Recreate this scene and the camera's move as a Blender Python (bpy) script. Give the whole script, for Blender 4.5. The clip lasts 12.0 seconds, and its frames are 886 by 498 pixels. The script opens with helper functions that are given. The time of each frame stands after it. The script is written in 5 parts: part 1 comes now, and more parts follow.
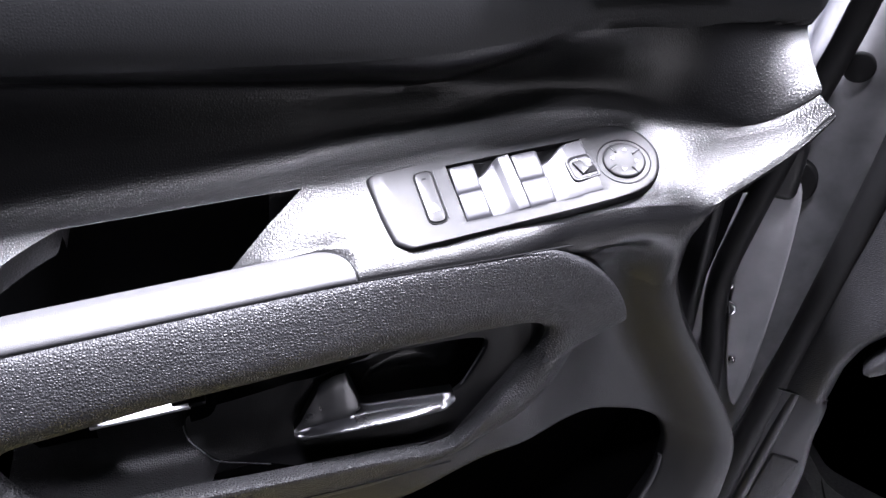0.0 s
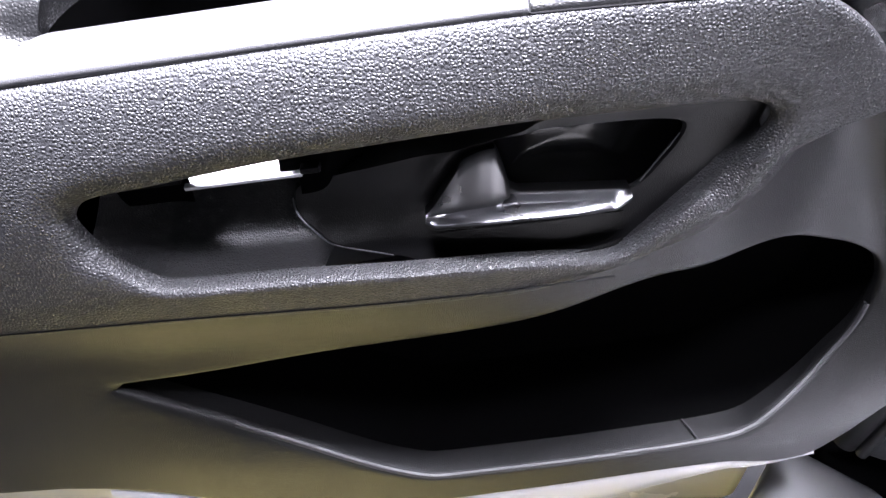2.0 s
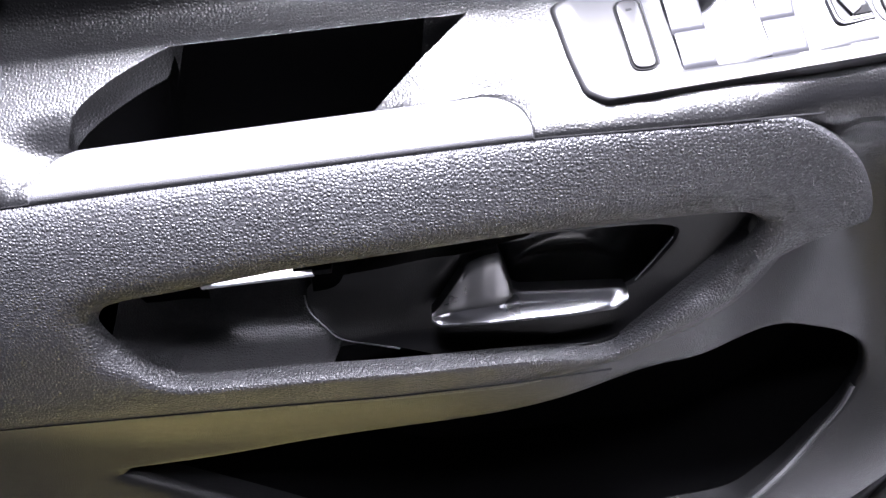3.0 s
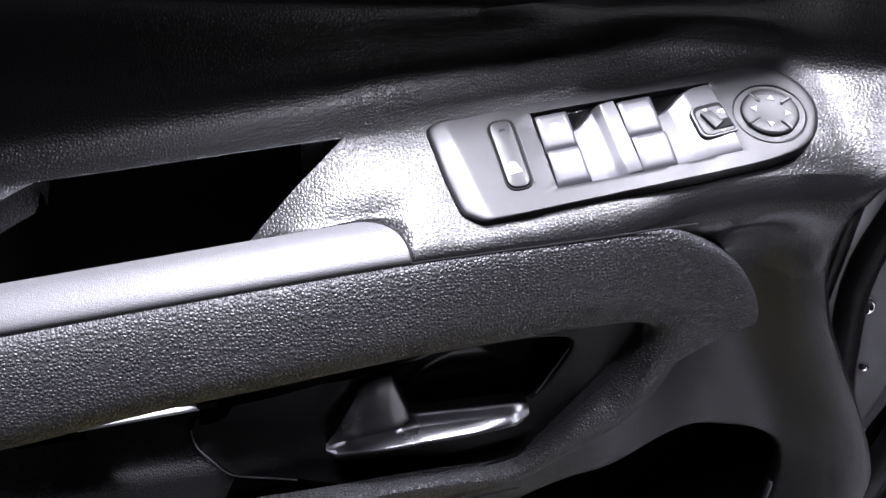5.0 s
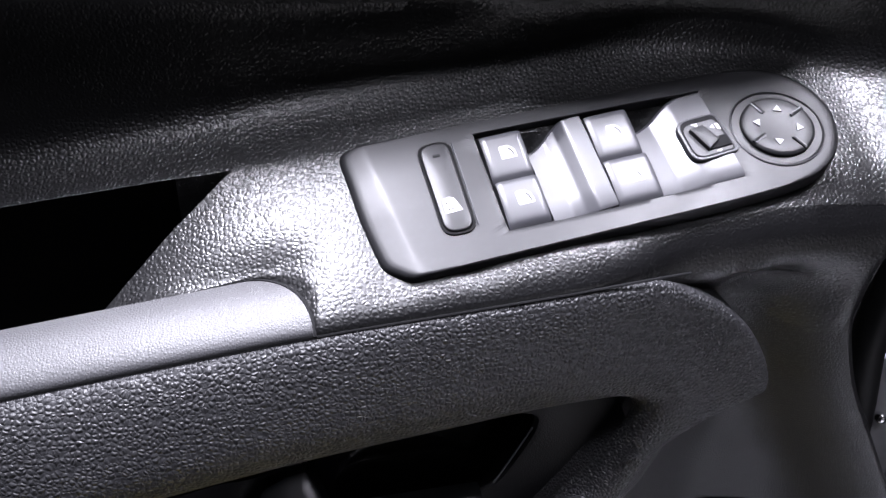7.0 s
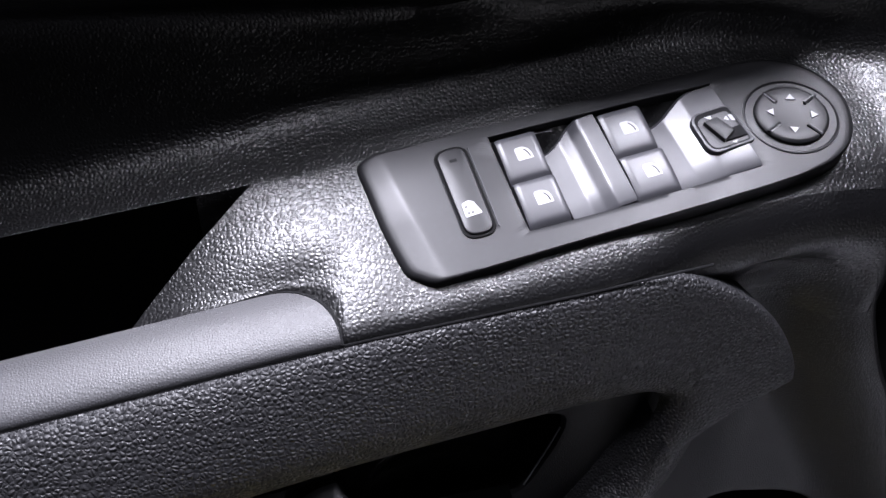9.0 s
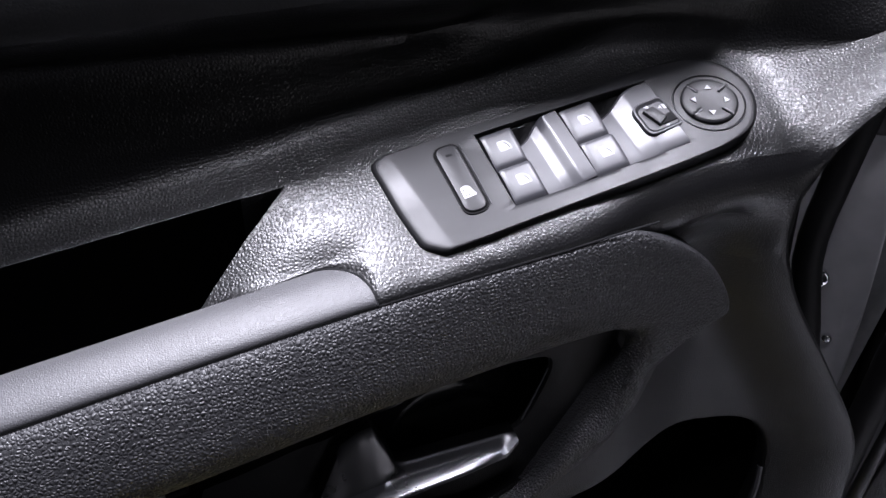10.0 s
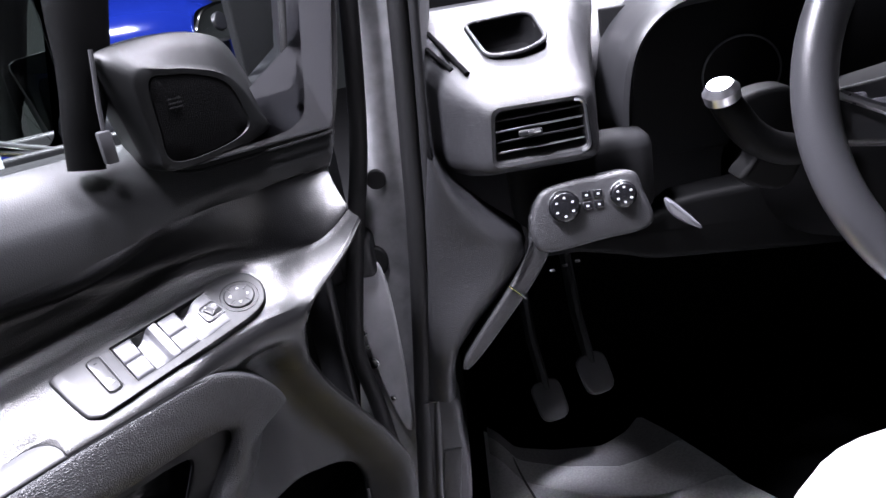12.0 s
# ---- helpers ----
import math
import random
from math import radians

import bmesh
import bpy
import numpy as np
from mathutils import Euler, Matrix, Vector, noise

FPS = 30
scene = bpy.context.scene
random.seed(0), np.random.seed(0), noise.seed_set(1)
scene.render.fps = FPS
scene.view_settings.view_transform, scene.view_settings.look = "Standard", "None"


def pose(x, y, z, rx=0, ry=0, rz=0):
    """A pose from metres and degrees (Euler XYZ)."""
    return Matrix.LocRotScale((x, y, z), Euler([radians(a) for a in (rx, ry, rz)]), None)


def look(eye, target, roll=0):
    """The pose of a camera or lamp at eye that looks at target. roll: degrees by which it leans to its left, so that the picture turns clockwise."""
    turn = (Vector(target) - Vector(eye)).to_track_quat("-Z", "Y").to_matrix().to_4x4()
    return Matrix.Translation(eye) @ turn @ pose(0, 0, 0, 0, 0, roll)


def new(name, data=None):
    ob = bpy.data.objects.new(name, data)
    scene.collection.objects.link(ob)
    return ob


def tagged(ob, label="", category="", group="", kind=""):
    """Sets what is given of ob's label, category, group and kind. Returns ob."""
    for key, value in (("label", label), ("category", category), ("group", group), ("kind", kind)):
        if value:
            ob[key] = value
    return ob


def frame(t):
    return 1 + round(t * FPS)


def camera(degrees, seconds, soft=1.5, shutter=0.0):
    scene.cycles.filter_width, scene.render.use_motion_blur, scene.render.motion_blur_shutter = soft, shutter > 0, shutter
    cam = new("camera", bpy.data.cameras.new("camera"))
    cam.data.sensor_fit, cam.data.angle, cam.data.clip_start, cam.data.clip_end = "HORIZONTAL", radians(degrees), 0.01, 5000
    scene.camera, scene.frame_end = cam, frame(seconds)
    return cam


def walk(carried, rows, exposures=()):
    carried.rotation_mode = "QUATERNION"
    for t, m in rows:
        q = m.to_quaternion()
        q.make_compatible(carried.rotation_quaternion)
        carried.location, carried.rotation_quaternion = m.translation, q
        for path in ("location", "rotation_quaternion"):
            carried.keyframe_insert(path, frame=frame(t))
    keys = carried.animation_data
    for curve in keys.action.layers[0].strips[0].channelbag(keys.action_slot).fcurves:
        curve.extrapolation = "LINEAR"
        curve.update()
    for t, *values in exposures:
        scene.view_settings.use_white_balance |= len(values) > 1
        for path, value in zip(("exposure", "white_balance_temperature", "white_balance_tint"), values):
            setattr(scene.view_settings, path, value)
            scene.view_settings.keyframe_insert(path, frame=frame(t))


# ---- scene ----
cam = camera(62.04, 12.0)
PATH = [
    (0, (-0.0458, -0.4305, 1.2282), (0.1705, 0.4248, 0.7574), 3.00),
    (0.5, (-0.0650, -0.3740, 1.1698), (0.0769, 0.4470, 0.6169), 6.31),
    (1, (-0.0647, -0.3592, 1.1249), (0.0054, 0.4129, 0.4932), 3.71),
    (1.5, (-0.0598, -0.3506, 1.1175), (0.0004, 0.4019, 0.4617), 2.52),
    (2, (-0.0609, -0.3475, 1.1164), (0.0015, 0.4116, 0.4685), 2.56),
    (2.5, (-0.0676, -0.3389, 1.1349), (0.0000, 0.4259, 0.4942), 3.15),
    (3, (-0.0726, -0.3386, 1.1592), (0.0056, 0.4497, 0.5489), 3.31),
    (3.5, (-0.0655, -0.3438, 1.1845), (0.0146, 0.4640, 0.6006), 2.52),
    (5.5, (-0.0239, -0.3024, 1.1666), (0.1421, 0.5441, 0.6608), 3.30),
    (6, (-0.0125, -0.2788, 1.1591), (0.1594, 0.5665, 0.6533), 3.43),
    (6.5, (-0.0048, -0.2569, 1.1493), (0.1722, 0.5934, 0.6537), 3.00),
    (7, (0.0040, -0.2381, 1.1436), (0.1793, 0.6129, 0.6486), 2.43),
    (9, (-0.0024, -0.2388, 1.1426), (0.1653, 0.6193, 0.6574), -0.56),
    (9.5, (-0.0221, -0.2626, 1.1590), (0.1774, 0.5824, 0.6629), -1.61),
    (10, (-0.0455, -0.3036, 1.1652), (0.1915, 0.5434, 0.6893), -2.91),
    (10.5, (-0.0787, -0.3425, 1.1847), (0.2158, 0.4873, 0.7108), -3.10),
    (11, (-0.1032, -0.4180, 1.2111), (0.2715, 0.3980, 0.7709), -3.99),
    (11.3, (-0.0884, -0.4872, 1.2452), (0.3259, 0.3188, 0.8225), -5.17),
    (11.5, (-0.0917, -0.5512, 1.2626), (0.3731, 0.2450, 0.8753), -7.04),
    (11.6, (-0.0908, -0.5795, 1.2683), (0.4074, 0.2060, 0.9013), -7.57),
    (11.8, (-0.0790, -0.6205, 1.2894), (0.4604, 0.1439, 0.9362), -8.79),
    (12, (-0.0535, -0.6619, 1.3089), (0.5151, 0.0856, 0.9655), -9.75),
]
EXPOSURES = [(0.0, 0.50), (0.6, 0.03), (1.0, 0.90), (1.5, 1.45), (2.5, 1.60), (3.5, 0.88), (5.5, -0.20), (7.0, -0.45), (9.5, -1.10), (10.5, -0.70), (11.0, -0.33), (11.6, 0.12), (12.0, 0.38)]
walk(cam, [(t, look(eye, target, roll)) for t, eye, target, roll in PATH], EXPOSURES)

# ---- light ----
world = bpy.data.worlds.new("hall_air")
scene.world = world
world.use_nodes = True
bg = world.node_tree.nodes["Background"]
bg.inputs["Color"].default_value = (0.62, 0.66, 0.74, 1)
bg.inputs["Strength"].default_value = 0.002


COOL = (0.945, 0.935, 1.085)


def hall_lamp(name, at, target, size, power, colour=(1, 0.97, 0.93)):
    """A ceiling lamp of the hall: the light of a softbox."""
    data = bpy.data.lights.new(name, "AREA")
    data.shape, data.size, data.size_y = "RECTANGLE", size[0], size[1]
    data.energy, data.color = power, colour
    ob = new(name, data)
    ob.matrix_world = look(at, target)
    return ob


hall_lamp("ceiling_lamp", (-0.97, 0.22, 4.4), (0.0, 0.05, 0.95), (0.62, 0.5), 740, COOL)
hall_lamp("ceiling_lamp", (-0.50, -1.30, 4.4), (0.0, 0.0, 0.9), (0.9, 0.6), 75, COOL)
hall_lamp("ceiling_lamp", (-0.90, 0.95, 4.4), (0.2, 0.0, 1.0), (0.9, 0.8), 430, COOL)
hall_lamp("ceiling_lamp", (1.20, -0.25, 4.4), (0.1, 0.0, 0.95), (0.6, 0.35), 480, COOL)
hall_lamp("ceiling_lamp", (2.60, 1.85, 4.4), (0.3, 0.0, 1.0), (0.6, 0.5), 560, COOL)

# ---- materials ----


def material(name, colour, rough=0.5, metal=0.0, spec=0.5, vary=0.0, vary_scale=8.0):
    m = bpy.data.materials.new(name)
    m.use_nodes = True
    nt = m.node_tree
    b = nt.nodes["Principled BSDF"]
    b.inputs["Base Color"].default_value = (*colour, 1)
    b.inputs["Roughness"].default_value = rough
    b.inputs["Metallic"].default_value = metal
    b.inputs["Specular IOR Level"].default_value = spec
    if vary:
        pos = nt.nodes.new("ShaderNodeNewGeometry")
        n = nt.nodes.new("ShaderNodeTexNoise")
        n.inputs["Scale"].default_value, n.inputs["Detail"].default_value = vary_scale, 6
        nt.links.new(pos.outputs["Position"], n.inputs["Vector"])
        mix = nt.nodes.new("ShaderNodeMix")
        mix.data_type = "RGBA"
        mix.inputs[6].default_value = (*[c * (1 - vary) for c in colour], 1)
        mix.inputs[7].default_value = (*[min(1, c * (1 + vary)) for c in colour], 1)
        nt.links.new(n.outputs["Fac"], mix.inputs[0])
        nt.links.new(mix.outputs[2], b.inputs["Base Color"])
        r = nt.nodes.new("ShaderNodeMapRange")
        r.inputs[3].default_value, r.inputs[4].default_value = max(0.03, rough - 0.08), min(1, rough + 0.08)
        nt.links.new(n.outputs["Fac"], r.inputs[0])
        nt.links.new(r.outputs[0], b.inputs["Roughness"])
    return m


def grained(name, colour, rough, cell, height, spec=0.5):
    """Moulded plastic with a pebbled leather grain; cell in metres."""
    m = material(name, colour, rough, spec=spec, vary=0.18, vary_scale=14)
    nt = m.node_tree
    pos = nt.nodes.new("ShaderNodeNewGeometry")
    warp = nt.nodes.new("ShaderNodeTexNoise")
    warp.inputs["Scale"].default_value = 0.75 / cell
    add = nt.nodes.new("ShaderNodeVectorMath")
    add.operation = "MULTIPLY_ADD"
    add.inputs[1].default_value = (cell * 0.55, cell * 0.55, cell * 0.7)
    nt.links.new(pos.outputs["Position"], warp.inputs["Vector"])
    nt.links.new(warp.outputs["Color"], add.inputs[0])
    nt.links.new(pos.outputs["Position"], add.inputs[2])
    heights = []
    for feature in ("DISTANCE_TO_EDGE", "F1"):
        v = nt.nodes.new("ShaderNodeTexVoronoi")
        v.feature = feature
        v.inputs["Scale"].default_value = 1.0 / cell
        v.inputs["Randomness"].default_value = 0.85
        nt.links.new(add.outputs[0], v.inputs["Vector"])
        heights.append(v)
    crease = nt.nodes.new("ShaderNodeMapRange")
    crease.interpolation_type = "SMOOTHSTEP"
    crease.inputs[1].default_value, crease.inputs[2].default_value = 0.0, 0.42
    nt.links.new(heights[0].outputs["Distance"], crease.inputs[0])
    ramp = nt.nodes.new("ShaderNodeMath")
    ramp.operation = "MULTIPLY_ADD"
    ramp.inputs[1].default_value = -0.85
    nt.links.new(heights[1].outputs["Distance"], ramp.inputs[0])
    nt.links.new(crease.outputs[0], ramp.inputs[2])
    fine = nt.nodes.new("ShaderNodeTexNoise")
    fine.inputs["Scale"].default_value, fine.inputs["Detail"].default_value = 2.6 / cell, 3
    nt.links.new(pos.outputs["Position"], fine.inputs["Vector"])
    sum_ = nt.nodes.new("ShaderNodeMath")
    sum_.operation = "MULTIPLY_ADD"
    sum_.inputs[1].default_value = 0.06
    nt.links.new(fine.outputs["Fac"], sum_.inputs[0])
    nt.links.new(ramp.outputs[0], sum_.inputs[2])
    bump = nt.nodes.new("ShaderNodeBump")
    bump.inputs["Strength"].default_value, bump.inputs["Distance"].default_value = 1.0, height
    nt.links.new(sum_.outputs[0], bump.inputs["Height"])
    nt.links.new(bump.outputs[0], nt.nodes["Principled BSDF"].inputs["Normal"])
    return m


LEATHER = grained("grained_soft_plastic", (0.0165, 0.0165, 0.0181), 0.50, 0.0020, 0.00040, 0.40)
TRIM = grained("grained_hard_plastic", (0.0032, 0.0032, 0.0036), 0.34, 0.0019, 0.00009, 0.45)
# Paler copy of the trim plastic: the waist's light is put into its colour.
WAISTLIT = grained("lit_waist_plastic", (0.0140, 0.0145, 0.0155), 0.55, 0.0019, 0.00005, 0.35)
LOWER = grained("fine_grained_plastic", (0.0044, 0.0044, 0.0048), 0.46, 0.0013, 0.00012, 0.35)
CUPM = grained("matt_grained_plastic", (0.015, 0.015, 0.0165), 0.6, 0.0016, 0.00025, 0.3)
SATIN = grained("satin_plastic", (0.023, 0.023, 0.025), 0.50, 0.0011, 0.00005)
BEZEL = material("matt_bezel_plastic", (0.008, 0.008, 0.0088), 0.40, spec=0.26, vary=0.12, vary_scale=60)
KEY = material("satin_switch_plastic", (0.030, 0.030, 0.034), 0.38, spec=0.5, vary=0.1, vary_scale=60)
HOUSING = grained("fine_black_plastic", (0.009, 0.009, 0.0099), 0.45, 0.0012, 0.00006, 0.35)
GLOSS = material("gloss_black_plastic", (0.005, 0.005, 0.006), 0.24)
DARK = material("dark_matt_plastic", (0.006, 0.006, 0.0066), 0.7, spec=0.1, vary=0.2)
RUBBER = material("seal_rubber", (0.005, 0.005, 0.0055), 0.6, spec=0.22, vary=0.2)
SILVER = material("satin_chrome", (0.40, 0.40, 0.42), 0.3, metal=1.0, vary=0.06, vary_scale=50)
LEVER = material("brushed_lever_chrome", (0.135, 0.135, 0.142), 0.30, metal=1.0, vary=0.08, vary_scale=50)
MARK = material("grey_print", (0.32, 0.32, 0.33), 0.5)
CHROME = material("bright_chrome", (0.75, 0.75, 0.76), 0.08, metal=1.0)
WHITE = material("white_print", (0.8, 0.8, 0.8), 0.5)
PILLAR = material("mottled_pillar_paint", (0.21, 0.21, 0.22), 0.5, spec=0.35, vary=0.5, vary_scale=45)
KICK = material("grey_kick_plastic", (0.028, 0.028, 0.0305), 0.5, spec=0.35, vary=0.2, vary_scale=40)
BODY = material("grey_body_paint", (0.014, 0.014, 0.0152), 0.42, spec=0.3, vary=0.1)
DASH = grained("dash_plastic", (0.0135, 0.0135, 0.015), 0.46, 0.0016, 0.00018, 0.38)
SMOOTHDARK = material("smooth_dark_plastic", (0.009, 0.009, 0.010), 0.46, spec=0.35, vary=0.15, vary_scale=30)
GLOSSGREY = material("gloss_grey_plastic", (0.09, 0.09, 0.10), 0.2)
# Black cab carpet; its near-black colour also stands for shade in hollows.
CARPETSHADE = material("black_carpet_and_shade", (0.0012, 0.0012, 0.0013), 0.95, spec=0.02, vary=0.3, vary_scale=150)
PEDAL = material("grey_pedal_rubber", (0.013, 0.013, 0.0142), 0.6, vary=0.2, vary_scale=90)
PEDALARM = material("pedal_steel", (0.008, 0.008, 0.0085), 0.5, spec=0.2, vary=0.2)
GREYRING = material("gauge_grey", (0.12, 0.12, 0.13), 0.4)
LEATHERRIM = grained("wheel_leather", (0.030, 0.030, 0.033), 0.32, 0.0013, 0.00004, 0.6)
POST = material("black_window_post", (0.0012, 0.0012, 0.0013), 0.6, spec=0.05, vary=0.2)
HOODM = material("black_hood_plastic", (0.0026, 0.0028, 0.0030), 0.5, spec=0.2, vary=0.15, vary_scale=30)
GRILLE = grained("speaker_mesh", (0.0016, 0.0016, 0.0018), 0.7, 0.0016, 0.0002, 0.05)
CHECK = material("raw_hinge_steel", (0.40, 0.40, 0.42), 0.5, metal=0.0, vary=0.25, vary_scale=40)
CARPET = material("grey_carpet", (0.72, 0.72, 0.74), 0.95, vary=0.35, vary_scale=260)
# Two darker copies of the carpet for the shade at the mat's front.
MATSHADE = material("shaded_grey_carpet", (0.20, 0.20, 0.21), 0.95, vary=0.4, vary_scale=260)
MATHALFSHADE = material("half_shaded_grey_carpet", (0.42, 0.42, 0.435), 0.95, vary=0.4, vary_scale=260)
LIGHTGREY = material("light_grey_plastic", (0.065, 0.065, 0.067), 0.5, vary=0.1)
FLOORM = material("dark_hall_floor", (0.012, 0.012, 0.0127), 0.75, spec=0.1, vary=0.12, vary_scale=3)
YELLOW = material("yellow_floor_mat", (0.45, 0.38, 0.12), 0.5, vary=0.15)
WALLM = material("dark_hall_wall", (0.030, 0.034, 0.033), 0.8, vary=0.2, vary_scale=1.5)
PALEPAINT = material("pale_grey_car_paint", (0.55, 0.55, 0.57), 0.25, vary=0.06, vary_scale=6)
BLUE = material("blue_car_paint", (0.003, 0.008, 0.085), 0.10, metal=0.2, vary=0.1)
GLASS = material("window_glass", (0.9, 0.95, 0.92), 0.02)
GLASS.node_tree.nodes["Principled BSDF"].inputs["Transmission Weight"].default_value = 1.0
GLASS.node_tree.nodes["Principled BSDF"].inputs["IOR"].default_value = 1.02
MIRROR = material("mirror_glass", (0.8, 0.82, 0.8), 0.02, metal=1.0)
CREAM = material("pale_seat_cloth", (0.38, 0.37, 0.355), 0.9, vary=0.1, vary_scale=120)

# ---- mesh helpers ----


def part(name, bm, mat, parent=None, label="", smooth=True, at=None):
    """One mesh object from a bmesh, under a thing or a part."""
    bmesh.ops.recalc_face_normals(bm, faces=bm.faces[:])
    me = bpy.data.meshes.new(name)
    bm.to_mesh(me)
    bm.free()
    me.materials.append(mat)
    if smooth:
        me.shade_smooth()
        me.set_sharp_from_angle(angle=radians(38))
    ob = new(name, me)
    if at is not None:
        ob.matrix_world = at
    if parent is not None:
        ob.parent = parent
        if at is not None:
            ob.matrix_basis = at
    if label:
        ob["label"] = label
    return ob


def thing(name, label, category, at=None, group="", kind=""):
    ob = new(name)
    if at is not None:
        ob.matrix_world = at
    return tagged(ob, label, category, group, kind)


def spline(points, n, closed=False):
    """n points along a smooth centripetal curve through the given points, evenly by length."""
    p = [np.array(q, float) for q in points]
    k = len(p)
    get = (lambda i: p[i % k]) if closed else (lambda i: p[max(0, min(k - 1, i))])
    fine = []
    for i in range(k if closed else k - 1):
        a, b, c, d = get(i - 1), get(i), get(i + 1), get(i + 2)
        for s in np.linspace(0, 1, 24, endpoint=False):
            fine.append(0.5 * (2 * b + (c - a) * s + (2 * a - 5 * b + 4 * c - d) * s * s + (3 * b - a - 3 * c + d) * s**3))
    fine.append(get(0) if closed else p[-1])
    fine = np.array(fine)
    run = np.r_[0, np.cumsum(np.linalg.norm(np.diff(fine, axis=0), axis=1))]
    at = np.linspace(0, run[-1], n, endpoint=not closed)
    return [np.array([np.interp(a, run, fine[:, c]) for c in range(fine.shape[1])]) for a in at]


def keyed(keys):
    """A smooth function through (x, value) keys."""
    xs, vs = np.array(keys, float).T
    fine = np.linspace(xs[0], xs[-1], 400)
    lin = np.interp(fine, xs, vs)
    w = np.hanning(25)
    pad = np.r_[2 * lin[0] - lin[12:0:-1], lin, 2 * lin[-1] - lin[-2:-14:-1]]
    soft = np.convolve(pad, w / w.sum(), "valid")
    return lambda x: float(np.interp(x, fine, soft))


def step(a, b, x):
    s = min(1.0, max(0.0, (x - a) / (b - a)))
    return s * s * (3 - 2 * s)


def sheet(rows, closed_u=False, closed_v=False):
    """A grid of quads over rows of points."""
    bm = bmesh.new()
    vs = [[bm.verts.new(tuple(map(float, q))) for q in row] for row in rows]
    nu, nv = len(vs), len(vs[0])
    for i in range(nu if closed_u else nu - 1):
        for j in range(nv if closed_v else nv - 1):
            a, b = vs[i], vs[(i + 1) % nu]
            bm.faces.new((a[j], a[(j + 1) % nv], b[(j + 1) % nv], b[j]))
    return bm


def rings(loops, cap_first=False, cap_last=False):
    """Closed loops of equal count joined one to the next."""
    bm = sheet(loops, closed_v=True)
    n = len(loops[0])
    for want, start in ((cap_first, 0), (cap_last, (len(loops) - 1) * n)):
        if want:
            bm.verts.ensure_lookup_table()
            ring = [bm.verts[start + k] for k in range(n)]
            mid = bm.verts.new(sum((v.co for v in ring), Vector()) / n)
            for k in range(n):
                bm.faces.new((ring[k], ring[(k + 1) % n], mid))
    return bm


def slab(outline, low, high, bevel=0.0, steps=3):
    """A plate from a 2D outline in local x, y, between two heights, with a rounded upper edge."""
    pts = np.array(outline, float)
    mid = pts.mean(0)
    nxt, prv = np.roll(pts, -1, 0), np.roll(pts, 1, 0)
    tan = nxt - prv
    tan /= np.linalg.norm(tan, axis=1)[:, None] + 1e-12
    area = np.sum(pts[:, 0] * nxt[:, 1] - nxt[:, 0] * pts[:, 1])
    nor = np.stack([-tan[:, 1], tan[:, 0]], 1) * (1 if area > 0 else -1)
    loops = [[(*q, low) for q in pts]]
    if bevel:
        for k in range(steps + 1):
            a = k / steps * math.pi / 2
            ins, h = bevel * (1 - math.cos(a)), high - bevel + bevel * math.sin(a)
            loops.append([(*(q + n * ins), h) for q, n in zip(pts, nor)])
    else:
        loops.append([(*q, high) for q in pts])
    return rings(loops, cap_first=True, cap_last=True)


def box(size, at=(0, 0, 0), bevel=0.0, turn=None, segments=3):
    bm = bmesh.new()
    bmesh.ops.create_cube(bm, size=1)
    bmesh.ops.scale(bm, vec=size, verts=bm.verts)
    if bevel:
        bmesh.ops.bevel(bm, geom=bm.edges[:], offset=bevel, segments=segments, profile=0.5, affect="EDGES")
    if turn is not None:
        bmesh.ops.transform(bm, matrix=turn, verts=bm.verts)
    bmesh.ops.translate(bm, vec=at, verts=bm.verts)
    return bm


def tube(path, radius, sides=12, flat=1.0, caps=True):
    """A rod along a path of 3D points; radius may be a list."""
    pts = [Vector(p) for p in path]
    rad = radius if hasattr(radius, "__len__") else [radius] * len(pts)
    loops, up = [], Vector((0, 0, 1))
    for i, p in enumerate(pts):
        d = (pts[min(i + 1, len(pts) - 1)] - pts[max(i - 1, 0)]).normalized()
        if abs(d.dot(up)) > 0.95:
            up = Vector((0, 1, 0))
        a = d.cross(up).normalized()
        b = a.cross(d).normalized()
        up = b
        loops.append([p + rad[i] * (math.cos(w) * a + flat * math.sin(w) * b) for w in np.linspace(0, 2 * math.pi, sides, endpoint=False)])
    return rings(loops, caps, caps)


def oval(cx, cy, rx, ry, n=32, start=0.0):
    return [(cx + rx * math.cos(a + start), cy + ry * math.sin(a + start)) for a in np.linspace(0, 2 * math.pi, n, endpoint=False)]


def rounded(points, radius, n=5):
    """A polygon with rounded corners; radius may be a list."""
    out, k = [], len(points)
    for i in range(k):
        p, a, b = (np.array(points[j % k], float) for j in (i, i - 1, i + 1))
        r = radius[i] if hasattr(radius, "__len__") else radius
        u, v = (a - p) / np.linalg.norm(a - p), (b - p) / np.linalg.norm(b - p)
        s, e = p + u * r, p + v * r
        for t in np.linspace(0, 1, n):
            out.append((1 - t) ** 2 * s + 2 * t * (1 - t) * p + t * t * e)
    return out


def plate(points, v, thick, bevel=0.004, n=60, smooth_curve=True, corner=0.006):
    """A plate facing the driver: outline in across and up, its front face at v."""
    line = spline(points, n, True) if smooth_curve else rounded(points, corner, 5)
    bm = slab(line, -thick, 0.0, bevel)
    bmesh.ops.transform(bm, matrix=pose(0, v, 0, 90, 0, 0), verts=bm.verts)
    return bm


